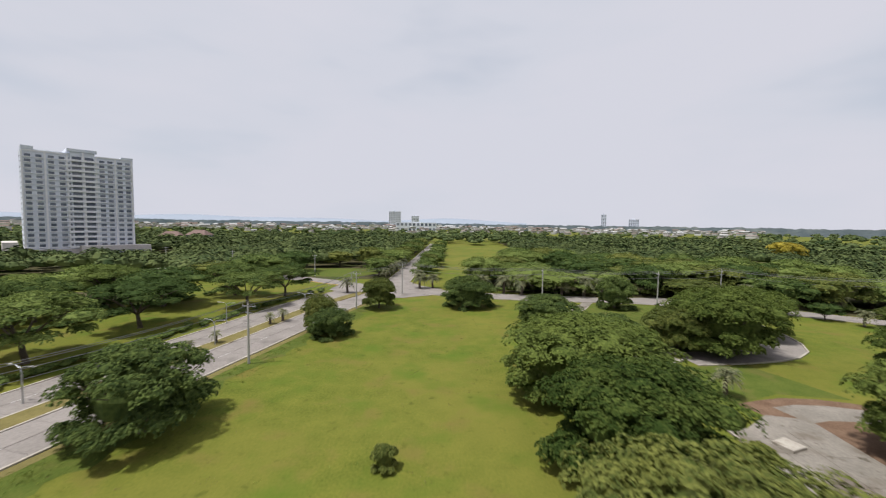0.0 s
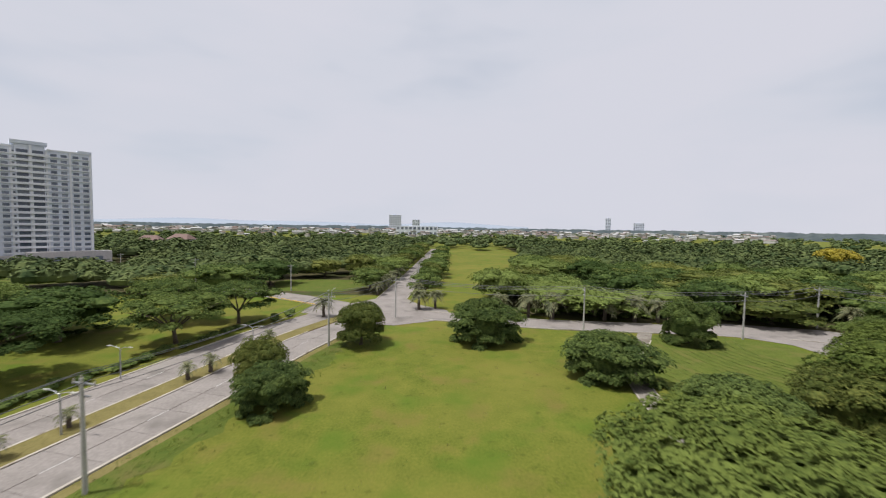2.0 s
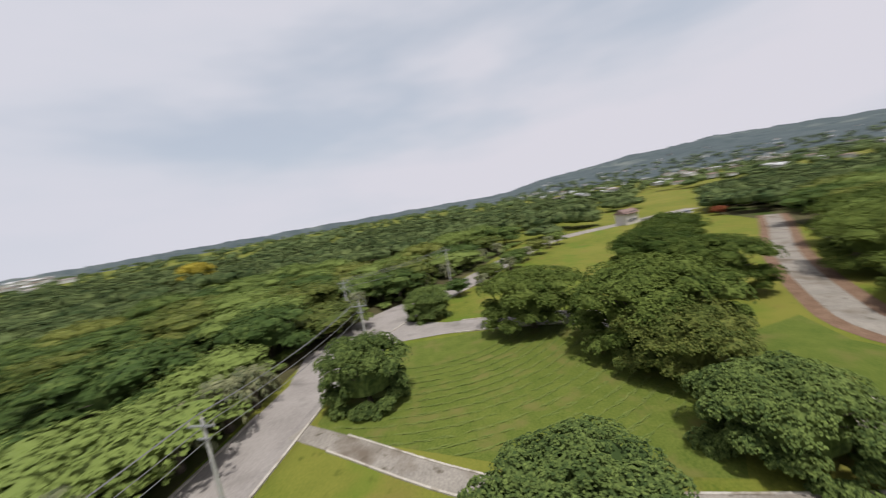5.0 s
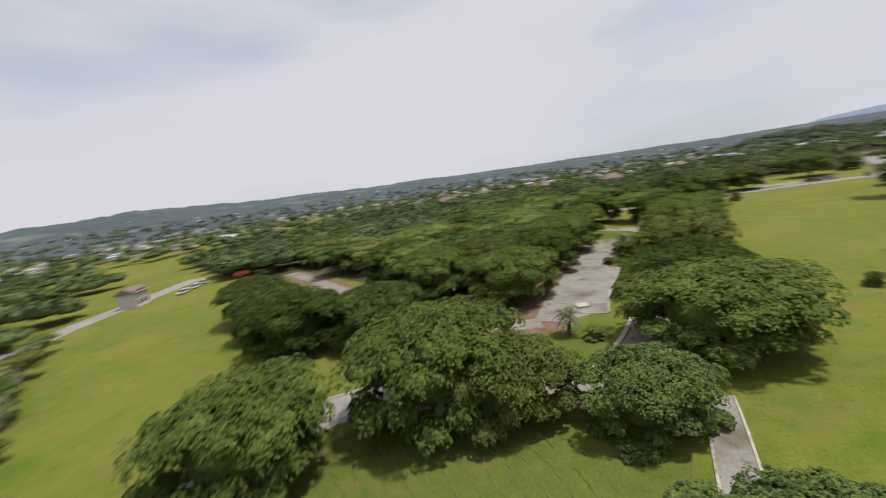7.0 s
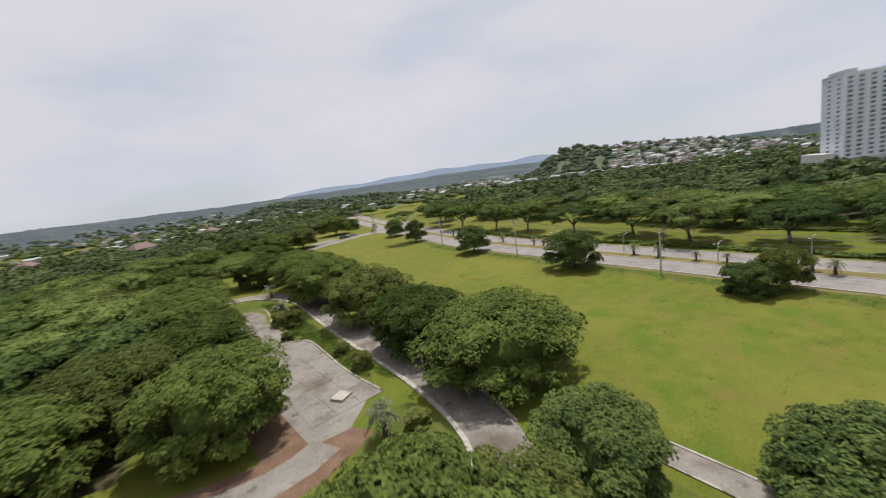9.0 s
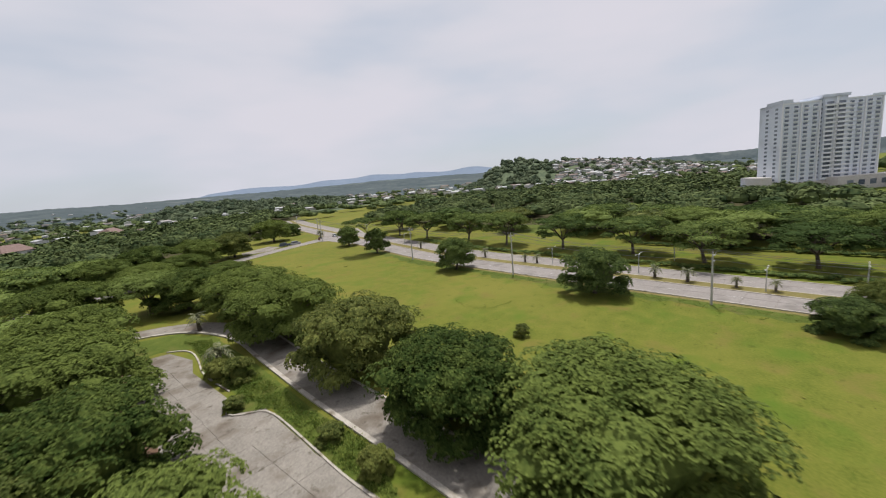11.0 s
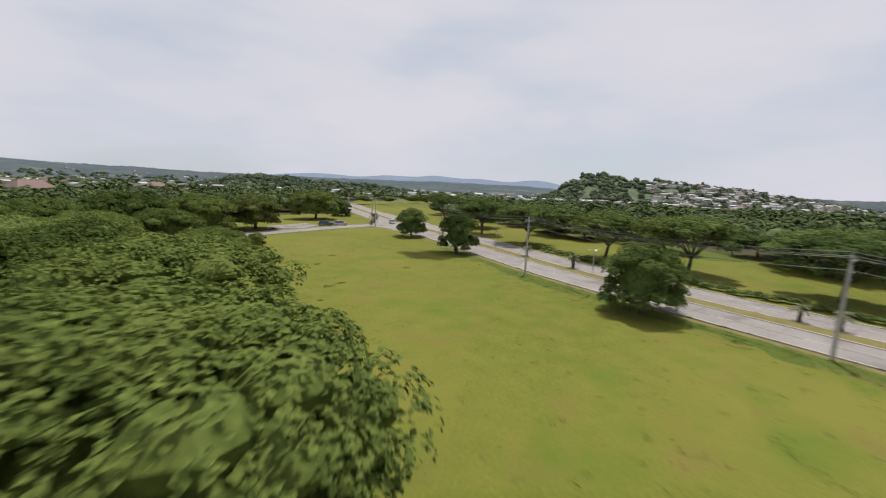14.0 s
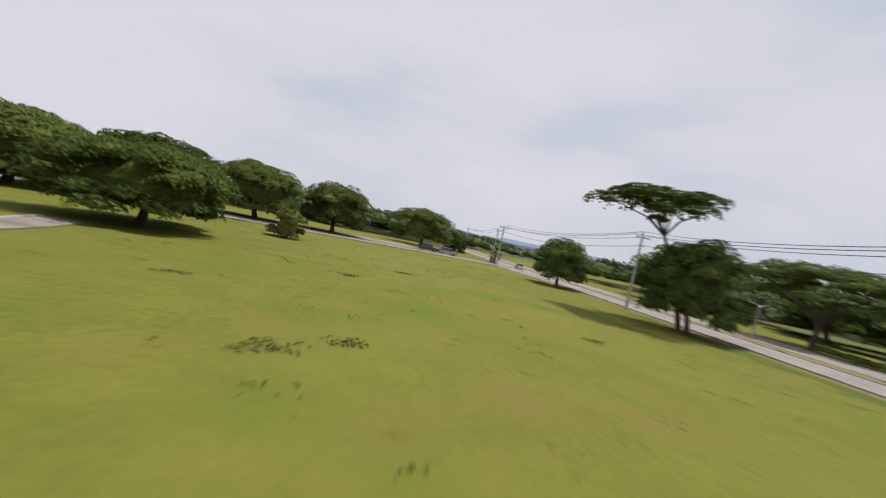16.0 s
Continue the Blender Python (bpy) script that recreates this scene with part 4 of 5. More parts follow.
for n, (x, y, s) in enumerate(((-37.6, 64.4, 0.9), (-34.0, 76.7, 1.0), (-32.6, 79.4, 1.1), (-42.4, 45.5, 1.15), (-40.6, 51.4, 1.25), (-38.6, 59.0, 0.9), (-51.6, 13.2, 0.95), (-50.9, 16.8, 1.0), (-55.3, -1.0, 1.15), (-46.4, 27.5, 0.9), (-58.5, -12.0, 1.2), (-60.8, -20.0, 1.2), (-65.5, -33.0, 1.1), (-30.2, 92.0, 1.1))):
    put(median_palm, x, y, 61 * n, s, None, "", "", 0.13)
lot_palm = put(date_palm, 34.8, 46.5, 12, 0.8, None, "slim palm on the lawn beside the car park")
put(median_palm, 22.8, -2.5, 12, 1.9, None, "young palm among shrubs beside the car park")
put(median_palm, 15.0, -26.0, 80, 1.6, None, "young palm on the grass beside the lane bend")

shrub = make_tree("shrub", crown_mesh("shrub_crown", 1.2, 0.45, 1.9, 9, 12, 0.17, M_LEAF_LIGHT, 95, lobe=0.33, pad=0.36, skirt=0.9, low=-0.15), limbs_mesh("shrub_limbs", 1.2, 0.35, 1.9, 0.06, 96, n=4), "small lone light green shrub in the grass", "shrub")
for n, (x, y, s, text) in enumerate(((-4.6, 31.6, 1.0, ""), (-23.0, -75.0, 1.7, "low round light green shrub in the grass"), (22.9, 2.5, 1.7, "overgrown shrub beside the car park"), (24.0, -0.8, 1.5, "overgrown shrub beside the car park"), (26.9, 31.5, 1.3, "leafy shrub on the grass strip"), (27.0, 8.8, 1.1, "low shrub on a kerbed grass island"), (25.6, 24.0, 1.2, "leafy shrub on the grass strip"), (31.6, 47.8, 1.2, "shrub on the lawn"))):
    put(shrub, x, y, 70 * n, s, None if n < 5 else s * 0.7, text)


# undergrowth on the north side of the side road
bushes = Cloth()
for p in offset(CROSS, -8.2)[4:40]:
    for k in range(3):
        if noise.noise((p.x * 0.12, p.y * 0.12 + k, 2.0)) > -0.25:
            far_crown(bushes, p.x + 1.5 * (k - 1), p.y + rng.uniform(0.0, 4.0), rng.uniform(1.1, 2.0), rng.uniform(1.0, 2.2), 42, 0.5)
tagged(new("undergrowth", bushes.mesh("undergrowth", M_LEAF)), "tangled green bushes below the roadside palms", "bushes", "", "stuff")

# clipped hedges beyond the boulevard
for text, line in (("low clipped dark hedge along the boulevard", offset(BOULEVARD, 21.2)[3:40]), ("low clipped dark hedge between the lawns", offset(BOULEVARD, 45.0)[5:22])):
    hedge = Cloth()
    for p in line:
        for k in range(3):
            far_crown(hedge, p.x + rng.normal(0, 0.4), p.y + 1.5 * (k - 1), 1.3, 1.0 + rng.normal(0, 0.06), 36, 0.4)
    tagged(new("hedge", hedge.mesh("hedge", M_LEAF_DARK)), text, "hedge", "hedges")

# ---- rough grass in the field ----
MEADOW = [(-14, 100), (8, 104), (18, 88), (12, 60), (10, 30), (4, 0), (-4, -20), (-4, -50), (-14, -88), (-68, -95), (-58, -60), (-46, -25), (-38, 0), (-30, 38), (-21, 75)]
PATCHES = [(-17, -37, 1.0), (-19.5, -37.5, 0.7), (-12.4, -31.5, 0.4), (-24.0, -52.0, 0.8), (-31.0, -58.0, 0.9), (-14.0, -46.0, 0.6), (-35.0, -40.0, 0.7)]
lush, dry = Cloth(), Cloth()


def tuft(c, x, y, r, n, size, tall):
    a, f = rng.uniform(0, 6.28, n), np.sqrt(rng.uniform(0, 1, n)) * r
    pos = np.stack([x + f * np.cos(a), y + f * np.sin(a), rng.uniform(0.3, 1.0, n) * tall], 1)
    nrm = np.stack([np.cos(a), np.sin(a), np.full(n, 1.3)], 1) + rng.normal(0, 0.5, (n, 3))
    nrm /= np.linalg.norm(nrm, axis=1, keepdims=True)
    leaves(c, pos, nrm, size, rng, 0.4)


for k in range(1300):
    x, y = rng.uniform(-68, 18), rng.uniform(-95, 104)
    if inside(x, y, MEADOW):
        tuft(lush if noise.noise((x * 0.07, y * 0.07, 3.0)) > 0 else dry, x, y, rng.uniform(0.3, 0.9), 8, 0.13, 0.10)
# patches of coarser grass, a worn curve of lusher growth, and the lush strip beside the boulevard
for cx, cy, rad in PATCHES:
    for k in range(int(13 * rad * rad) + 5):
        w, f = rng.uniform(0, 6.283), rad * math.sqrt(rng.uniform())
        tuft(dry if k % 3 else lush, cx + f * math.cos(w), cy + 0.6 * f * math.sin(w), 0.35, 8, 0.13, 0.07)
for w in np.arange(-84, 104, 4.0):
    x, y = -18.6 + 5.0 * math.cos(math.radians(w)), 17.9 + 5.5 * math.sin(math.radians(w))
    tuft(lush, x + rng.normal(0, 0.15), y + rng.normal(0, 0.15), 0.6, 7, 0.13, 0.10)
for p in offset(BOULEVARD, -1.2)[4:34]:
    for k in range(34):
        d = abs(rng.normal(0, 2.6))
        tuft(lush, p.x + d + rng.uniform(-1, 1), p.y + rng.uniform(-2.4, 2.4), rng.uniform(0.25, 0.6), 8, 0.15, rng.uniform(0.08, 0.2))
# tall weeds between the lane and the car park
WEEDS = [(24.0, 27), (28.2, 35), (28.4, 31), (26.6, 22), (24.8, 12.9), (27.2, 11.0), (28.0, 9.2), (26.8, 7.6), (24.9, 6.3), (23.8, -5), (21.6, -10.5), (20.0, -17), (19.6, -22), (17, -18), (19.9, 0), (23.4, 17)]
weeds = Cloth()
for k in range(6000):
    x, y = rng.uniform(17, 29), rng.uniform(-22, 35)
    if inside(x, y, WEEDS) and noise.noise((x * 0.25, y * 0.25, 8.0)) > -0.5:
        tuft(weeds, x, y, rng.uniform(0.2, 0.6), 12, 0.20, rng.uniform(0.15, 0.7))
tagged(new("weeds", weeds.mesh("weeds", M_TUFT)), "tall green weeds on the strip beside the lane", "weeds", "", "stuff")
tagged(new("grass_tufts", lush.mesh("grass_tufts", M_TUFT)), "lush green tufts of grass in the meadow", "grass", "", "stuff")
tagged(new("dry_grass_tufts", dry.mesh("dry_grass_tufts", M_SEED)), "dry brownish tufts of grass in the meadow", "grass", "", "stuff")


# ---- poles, cables, lamps ----
def prism(bm, r0, r1, h, m, seg=10):
    bmesh.ops.create_cone(bm, cap_ends=True, segments=seg, radius1=r0, radius2=r1, depth=h, matrix=m @ Matrix.Translation((0, 0, h / 2)))


def make_pole():
    root = new("utility_pole")
    tagged(root, "grey concrete utility pole with a crossarm and cables", "utility pole", "utility poles")
    bm = bmesh.new()
    prism(bm, 0.19, 0.12, 9.6, Matrix())
    part("shaft", bm_mesh("pole_shaft", bm, M_POLE), root)
    bm = bmesh.new()
    box(bm, -1.1, 1.1, 0.12, 0.24, 9.0, 9.14)
    box(bm, -0.55, 0.55, 0.12, 0.22, 8.0, 8.1)
    part("crossarm", bm_mesh("pole_crossarm", bm, M_STEEL), root)
    for x in (-1.0, 0.0, 1.0):
        bm = bmesh.new()
        prism(bm, 0.07, 0.04, 0.24, Matrix.Translation((x, 0.18 if x else 0.0, 9.14 if x else 9.6)), 8)
        part("insulator", bm_mesh("pole_insulator", bm, M_KERB), root)
    return root


def make_lamp():
    root = new("street_lamp")
    tagged(root, "slim grey street lamp with two curved arms", "street lamp", "street lamps")
    c = Cloth()
    tube(c, [(0, 0, 0), (0, 0, 5.2), (0.15, 0, 5.8), (0.7, 0, 6.15), (1.5, 0, 6.25)], [0.10, 0.07, 0.06, 0.05, 0.045], 8)
    part("mast", c.mesh("lamp_mast", M_STEEL), root)
    bm = bmesh.new()
    vs = box(bm, 1.35, 2.05, -0.14, 0.14, 6.17, 6.32)
    for v in vs:
        if v.co.x > 1.8:
            v.co.y *= 0.6
            v.co.z = 6.24 + (v.co.z - 6.24) * 0.5
    head = bm_mesh("lamp_head", bm, M_POLE)
    part("lamp_head", head, root)
    c = Cloth()
    tube(c, [(0, 0, 5.6), (-0.15, 0, 5.95), (-0.7, 0, 6.15), (-1.4, 0, 6.25)], [0.055, 0.05, 0.045, 0.04], 8)
    part("arm", c.mesh("lamp_arm", M_STEEL), root)
    part("lamp_head", head, root, "", Matrix.Rotation(math.pi, 4, "Z"))
    return root


POLES = [(-11.6, 113.4), (-20.3, 92.3), (-27.6, 55.2), (-38.2, 15.5), (-48.3, -23.4), (-62.6, -56.5), (-75.6, -100.6), (-86.5, -116.5), (-104, -158)]
POLES_EAST = [(27.0, 104.2), (56.0, 100.6), (79, 110), (106, 90)]
pole = make_pole()
for n, (x, y) in enumerate(POLES):
    put(pole, x, y, -12 if 0 < n < 7 else 10, 1.0, 0.92 if n < 3 else 1.05)
for x, y in POLES_EAST:
    put(pole, x, y, 82, 1.0, 0.92)
for x, y, a in ((-48, 147, 60), (-14.2, 151, 0), (-13.4, 211, 0), (-87, 162, 60), (-126, 178, 60)):
    put(pole, x + 5.2 if a == 0 else x, y, a, 1.0, 0.85)


def cables(a, b, ha, hb, n=4):
    a, b = Vector((*a, 0)), Vector((*b, 0))
    t = (b - a).normalized()
    side = Vector((t.y, -t.x, 0))
    root = new("power_line")
    tagged(root, "thin sagging overhead power cables between poles", "power cable", "power cables")
    for o, dz in ((-1.0, 0.38), (0.0, 0.84), (1.0, 0.38), (0.5, -0.9))[:n]:
        c = Cloth()
        pts = [a.lerp(b, s) + side * o + Vector((0, 0, ha + (hb - ha) * s + dz - 1.1 * 4 * s * (1 - s) * min(1, (b - a).length / 45))) for s in np.linspace(0, 1, 13)]
        tube(c, pts, [0.034] * 13, 4)
        part("cable", c.mesh("cable", M_WIRE), root)


for i, (p, q) in enumerate(zip(POLES, POLES[1:])):
    cables(p, q, 8.45 if i < 3 else 9.5, 8.45 if i < 2 else 9.5)
for p, q in zip([(-11.6, 113.4)] + POLES_EAST, POLES_EAST):
    cables(p, q, 8.4, 8.4)
lamp = make_lamp()
for n, (x, y, a) in enumerate(((-46.0, 42.0, 180), (-37.0, 63.0, 180), (-31.0, 88.0, 180), (-51.0, 21.0, 180), (-59.0, 48.0, 0), (-60.5, -16.0, 180), (-42.5, 76.5, 0), (-29.0, 124.5, 90), (-72, -46, 180))):
    put(lamp, x, y, a - 12, 1.0, 0.7)


# ---- residential towers ----
def make_tower(name, W, D, H, floors, m, label, side_rows):
    root = new(name)
    tagged(root, label, "apartment tower", "apartment towers")
    root.matrix_basis = m
    podium = 5.4

    def blocks(name_, mesh_name, material, dims, label_=""):
        for d in dims:
            bm_ = bmesh.new()
            box(bm_, *d)
            part(name_, bm_mesh(mesh_name, bm_, material), root, label_)

    blocks("wall", "tower_wall", M_WALL, [(0, W * 0.40, 0.5, D, podium, H - 1.2), (W * 0.62, W, 0.5, D, podium, H - 2.0), (W * 0.40, W * 0.62, -0.9, D - 1, podium, H - 0.6), (0, W * 0.10, 0.1, D * 0.7, H - 1.2, H + 0.2), (W * 0.88, W, 0.1, D * 0.6, H - 2.0, H - 0.8), (W * 0.37, W * 0.64, -1.4, D * 0.8, H - 0.6, H + 0.8)])
    blocks("cornice", "tower_cornice", M_PANEL, [(W * f0, W * f1, 0.15, D + 0.1, H - 2.2, H - 1.6) for f0, f1 in ((0.0, 0.38), (0.64, 1.0))])
    blocks("pilaster", "tower_pilaster", M_PANEL, [(W * f - 0.35, W * f + 0.35, 0.0, 0.55, podium, H - 2.3) for f in (0.005, 0.19, 0.375, 0.635, 0.82, 0.985)] + [(W * 0.505, W * 0.525, -1.55, -0.85, podium, H - 0.7)], "pale vertical rib")
    blocks("podium", "tower_podium", M_PODIUM, [(-2, W + 3, -1.5, D + 2, 0, podium), (W * 0.45, W * 1.12, -9, -1.52, 0, podium + 1.6), (-7, -2.02, 2, D + 3, 0, podium + 3.5)], "pale stone podium")
    pitch = (H - podium - 3.4) / floors
    win = Cloth()
    s, h = 1.0, pitch * 0.50
    win.add([(-s, 0, 0), (s, 0, 0), (s, 0, h), (-s, 0, h), (-s, 0.2, 0), (s, 0.2, 0), (s, 0.2, h), (-s, 0.2, h)], [(0, 1, 2, 3), (0, 4, 5, 1), (1, 5, 6, 2), (2, 6, 7, 3), (3, 7, 4, 0)])
    pane = win.mesh("tower_pane", M_PANE_SKY)
    bm = bmesh.new()
    box(bm, -1.35, 1.35, -0.75, 0.0, -0.40, 0.04)
    ledge = bm_mesh("tower_ledge", bm, M_PANEL)
    bm = bmesh.new()
    box(bm, -2.0, 2.0, -1.1, 0.0, -0.18, 0.0)
    box(bm, -2.0, 2.0, -1.12, -1.02, 0.0, pitch * 0.20)
    balc = bm_mesh("tower_balcony", bm, M_PANEL)
    bays = [0.05, 0.14, 0.24, 0.33, 0.69, 0.77, 0.865, 0.945]
    for f in range(floors):
        z = podium + 1.2 + f * pitch
        for b in bays:
            w = part("window", pane, root, "", Matrix.Translation((W * b, 0.42, z)))
            part("ledge", ledge, w, "", Matrix.Translation((0, 0.06, -0.05)))
        for b in (0.455, 0.57):
            w = part("window", pane, root, "", Matrix.Translation((W * b, -0.98, z)) @ Matrix.Diagonal((1.7, 1, 1.45, 1)))
            part("balcony", balc, w, "", Matrix.Translation((0, 0.06, -0.25)))
        for b in (0.39, 0.63):
            part("window", pane, root, "", Matrix.Translation((W * b, 0.40, z)) @ Matrix.Diagonal((0.5, 1, 1, 1)))
        for k in range(side_rows):
            part("window", pane, root, "", Matrix.Translation((-0.04, D * (0.25 + 0.4 * k), z)) @ Matrix.Rotation(-math.pi / 2, 4, "Z"))
    blocks("podium_window", "podium_window", M_PANE_SKY, [(W * (0.05 + 0.09 * k), W * (0.11 + 0.09 * k), -1.56, -1.4, 1.6, 4.4) for k in range(4)] + [(W * (0.54 + 0.11 * k), W * (0.60 + 0.11 * k), -9.06, -8.9, 2.2, 4.8) for k in range(5)], "dark podium window")
    return root


def facing(left, right):
    """The pose of a front whose ends are seen at left and right."""
    d = Vector((right[0] - left[0], right[1] - left[1], 0))
    return Matrix.Translation((left[0], left[1], 0)) @ Matrix.Rotation(math.atan2(d.y, d.x), 4, "Z"), d.length


m, w = facing((-192, 180), (-165.5, 211))
make_tower("apartment_tower", w, 17, 53.2, 18, m, "tall pale grey apartment tower with rows of windows", 2)
m, w = facing((-233, 86), (-257, 129))
make_tower("apartment_tower", w, 17, 48.5, 18, m, "tall white apartment tower with a curved balcony bay", 2)


# ---- houses ----
def make_house(name, W, D, H, roof, label, wall=M_TOWNWALL, hip=True):
    root = new(name)
    tagged(root, label, "house", "houses")
    bm = bmesh.new()
    box(bm, -W / 2, W / 2, -D / 2, D / 2, 0, H)
    part("wall", bm_mesh(name + "_wall", bm, wall), root)
    bm = bmesh.new()
    vs = box(bm, -W / 2 - 0.7, W / 2 + 0.7, -D / 2 - 0.7, D / 2 + 0.7, H, H + 0.35 * D)
    for v in vs:
        if v.co.z > H + 0.1:
            v.co.y *= 0.02
            v.co.x *= 0.55 if hip else 1.0
    part("roof", bm_mesh(name + "_roof", bm, roof), root)
    for k in range(3):
        for z in ([0.9] if H < 4 else [0.9, 3.9]):
            for sg in (-1, 1):
                bm = bmesh.new()
                box(bm, -0.7, 0.7, -0.06, 0.06, 0, 1.3, Matrix.Translation(((k - 1) * W * 0.3, sg * D / 2, z)))
                part("window", bm_mesh(name + "_window", bm, M_GLASS), root)
    return root


villa = make_house("villa", 13, 10, 6.2, M_ROOF_RED, "two storey cream villa with a red roof")
villa.matrix_basis = stand(4, -262, 25, 1.1)
bungalow = make_house("bungalow", 18, 9, 3.4, M_ROOF_TIN, "long low white house with a tin roof", hip=False)
bungalow.matrix_basis = stand(82, -232, 40)
gate_house = make_house("guard_house", 7, 5, 4.4, M_ROOF_RED, "small grey guard house beside the road", wall=M_PODIUM, hip=False)
gate_house.matrix_basis = stand(163, 19, -60)
for x, y, a, s in ((-16, -300, 10, 0.9), (60, -270, 70, 1.0), (120, -300, 20, 1.0), (-300, 330, 30, 1.2), (-262, 300, 60, 1.0), (-228, 330, 15, 1.0), (-60, -330, 40, 1.0)):
    copy_thing(bungalow if int(x) % 3 else villa, stand(x, y, a, s))
for x, y, a, s in ((-214, 345, 0, 1.1), (-330, 360, 30, 1.3), (150, -260, 10, 1.0)):
    copy_thing(villa, stand(x, y, a, s))

# town at the horizon: many small houses
walls, roofs = Cloth(), Cloth()
rng = np.random.default_rng(17)


def town_house(x, y, z, s):
    a = rng.uniform(0, 3.14)
    ca, sa = math.cos(a), math.sin(a)
    w, d, h = s * rng.uniform(0.8, 1.6), s * rng.uniform(0.7, 1.1), s * rng.uniform(0.5, 1.0)
    f = lambda u, v, k: (x + u * ca - v * sa, y + u * sa + v * ca, z + k)
    walls.add([f(-w, -d, 0), f(w, -d, 0), f(w, d, 0), f(-w, d, 0), f(-w, -d, h), f(w, -d, h), f(w, d, h), f(-w, d, h)], [(0, 1, 5, 4), (1, 2, 6, 5), (2, 3, 7, 6), (3, 0, 4, 7)])
    roofs.add([f(-w * 1.1, -d * 1.1, h), f(w * 1.1, -d * 1.1, h), f(w * 1.1, d * 1.1, h), f(-w * 1.1, d * 1.1, h), f(-w * 1.1, 0, h * 1.35), f(w * 1.1, 0, h * 1.35)], [(0, 1, 5, 4), (2, 3, 4, 5)])


def ridge_height(az, d):
    """The wooded ridge's height above the plain, by compass bearing and distance."""
    top = np.interp(az, [0, 84, 93, 100, 112, 121, 135, 150, 168, 186, 198, 210, 222, 232, 242, 252, 262, 276, 292, 360], [0, 0, 14, 48, 78, 90, 72, 60, 52, 44, 40, 40, 42, 42, 36, 22, 14, 6, 0, 0])
    s = min(1.0, max(0.0, (d - 760) / 900))
    return float(top) * (s * s * (3 - 2 * s)) * (1 + 0.10 * noise.noise((az * 0.13, d * 0.002, 1.0)) + 0.05 * noise.noise((az * 0.6, d * 0.01, 4.0)) + 0.05 * noise.noise((az * 2.3, d * 0.02, 6.0)))


def knoll(a, d):
    u, w = (a - 245.2) / 3.9, (d - 640) / 130
    v = (a - 258) / 13
    peak = 36 * math.exp(-u * u - w * w) * (0.82 + 0.30 * noise.noise((a * 0.9, 0.0, 5.0))) + 12 * math.exp(-((a - 251) / 4) ** 2 - w * w) + 31 * math.exp(-v * v - w * w * 0.7)
    q = (a - 202) / 6.5
    peak += 20 * math.exp(-q * q - w * w) + 14 * math.exp(-((a - 214) / 8) ** 2 - w * w)
    return peak * (1 + 0.16 * noise.noise((a * 0.5, d * 0.012, 2.0))) - 1.0


for k in range(1900):
    zone = rng.uniform()
    if zone < 0.36:
        az, d = rng.normal(264, 9), rng.uniform(430, 640)
    elif zone < 0.56:
        az, d = rng.uniform(96, 200), 340 + 900 * rng.uniform() ** 1.3
    elif zone < 0.63:
        az, d = rng.uniform(200, 250), rng.uniform(430, 800)
    else:
        az, d = rng.uniform(300, 400) % 360, rng.uniform(620, 1300)
    x, y = 10 + d * math.sin(math.radians(az)), 40 + d * math.cos(math.radians(az))
    z = ridge_height(az, d)
    if 252 < az < 290:
        z = max(z, knoll(az, d))
    elif z < 1:
        z = rng.uniform(5.0, 9.5) if d > 700 else rng.uniform(3, 7)
    town_house(x, y, z, rng.uniform(2.6, 5.0) * (0.75 if 90 < az < 205 or 248 < az < 290 else 1.5 if d > 900 else 1.0))
tagged(new("town_walls", walls.mesh("town_walls", M_TOWNWALL)), "crowded pale houses of a distant town", "town", "", "stuff")
tagged(new("town_roofs", roofs.mesh("town_roofs", M_TOWNROOF)), "grey and red roofs of a distant town", "town", "", "stuff")


def make_block(name, W, D, H, floors, bays, x, y, a, label):
    root = new(name)
    tagged(root, label, "building", "distant buildings")
    root.matrix_basis = stand(x, y, a)
    bm = bmesh.new()
    box(bm, -W / 2, W / 2, -D / 2, D / 2, 0, H)
    box(bm, -W * 0.2, W * 0.1, -D * 0.2, D * 0.2, H, H + H * 0.06)
    part("wall", bm_mesh(name + "_wall", bm, M_WALL), root)
    pw, ph = W / bays * 0.6, H / floors * 0.5
    bm = bmesh.new()
    box(bm, -pw / 2, pw / 2, -0.15, 0.15, 0, ph)
    pane = bm_mesh(name + "_window", bm, M_PANE_SKY)
    for f in range(floors):
        for b in range(bays):
            part("window", pane, root, "", Matrix.Translation(((b + 0.5) * W / bays - W / 2, -D / 2, (f + 0.35) * H / floors)))
    return root


make_block("office_block", 38, 30, 58, 10, 7, -160, 1310, 4, "grey high rise far off at the horizon")
make_block("office_block", 26, 20, 46, 9, 4, -100, 1420, 0, "slender high rise far off at the horizon")
make_block("office_block", 18, 18, 62, 12, 3, 585, 1430, -20, "slender tower far off at the horizon")
make_block("office_block", 34, 20, 46, 8, 5, 690, 1420, -24, "pale block far off at the horizon")
make_block("warehouse", 90, 40, 22, 2, 10, -60, 900, 0, "long white building beyond the woods")

# ---- hills ----
def sector(name, az0, az1, radii, height, material, label):
    c = Cloth()
    azs = np.linspace(az0, az1, int((az1 - az0) * 4) + 1)
    v = [(10 + d * math.sin(math.radians(a)), 40 + d * math.cos(math.radians(a)), height(a, d)) for d in radii for a in azs]
    n = len(azs)
    c.add(v, [(i * n + k, i * n + k + 1, (i + 1) * n + k + 1, (i + 1) * n + k) for i in range(len(radii) - 1) for k in range(n - 1)])
    me = c.mesh(name, material)
    for p in me.polygons:
        p.use_smooth = True
    return tagged(new(name, me), label, "hills", "", "structure")


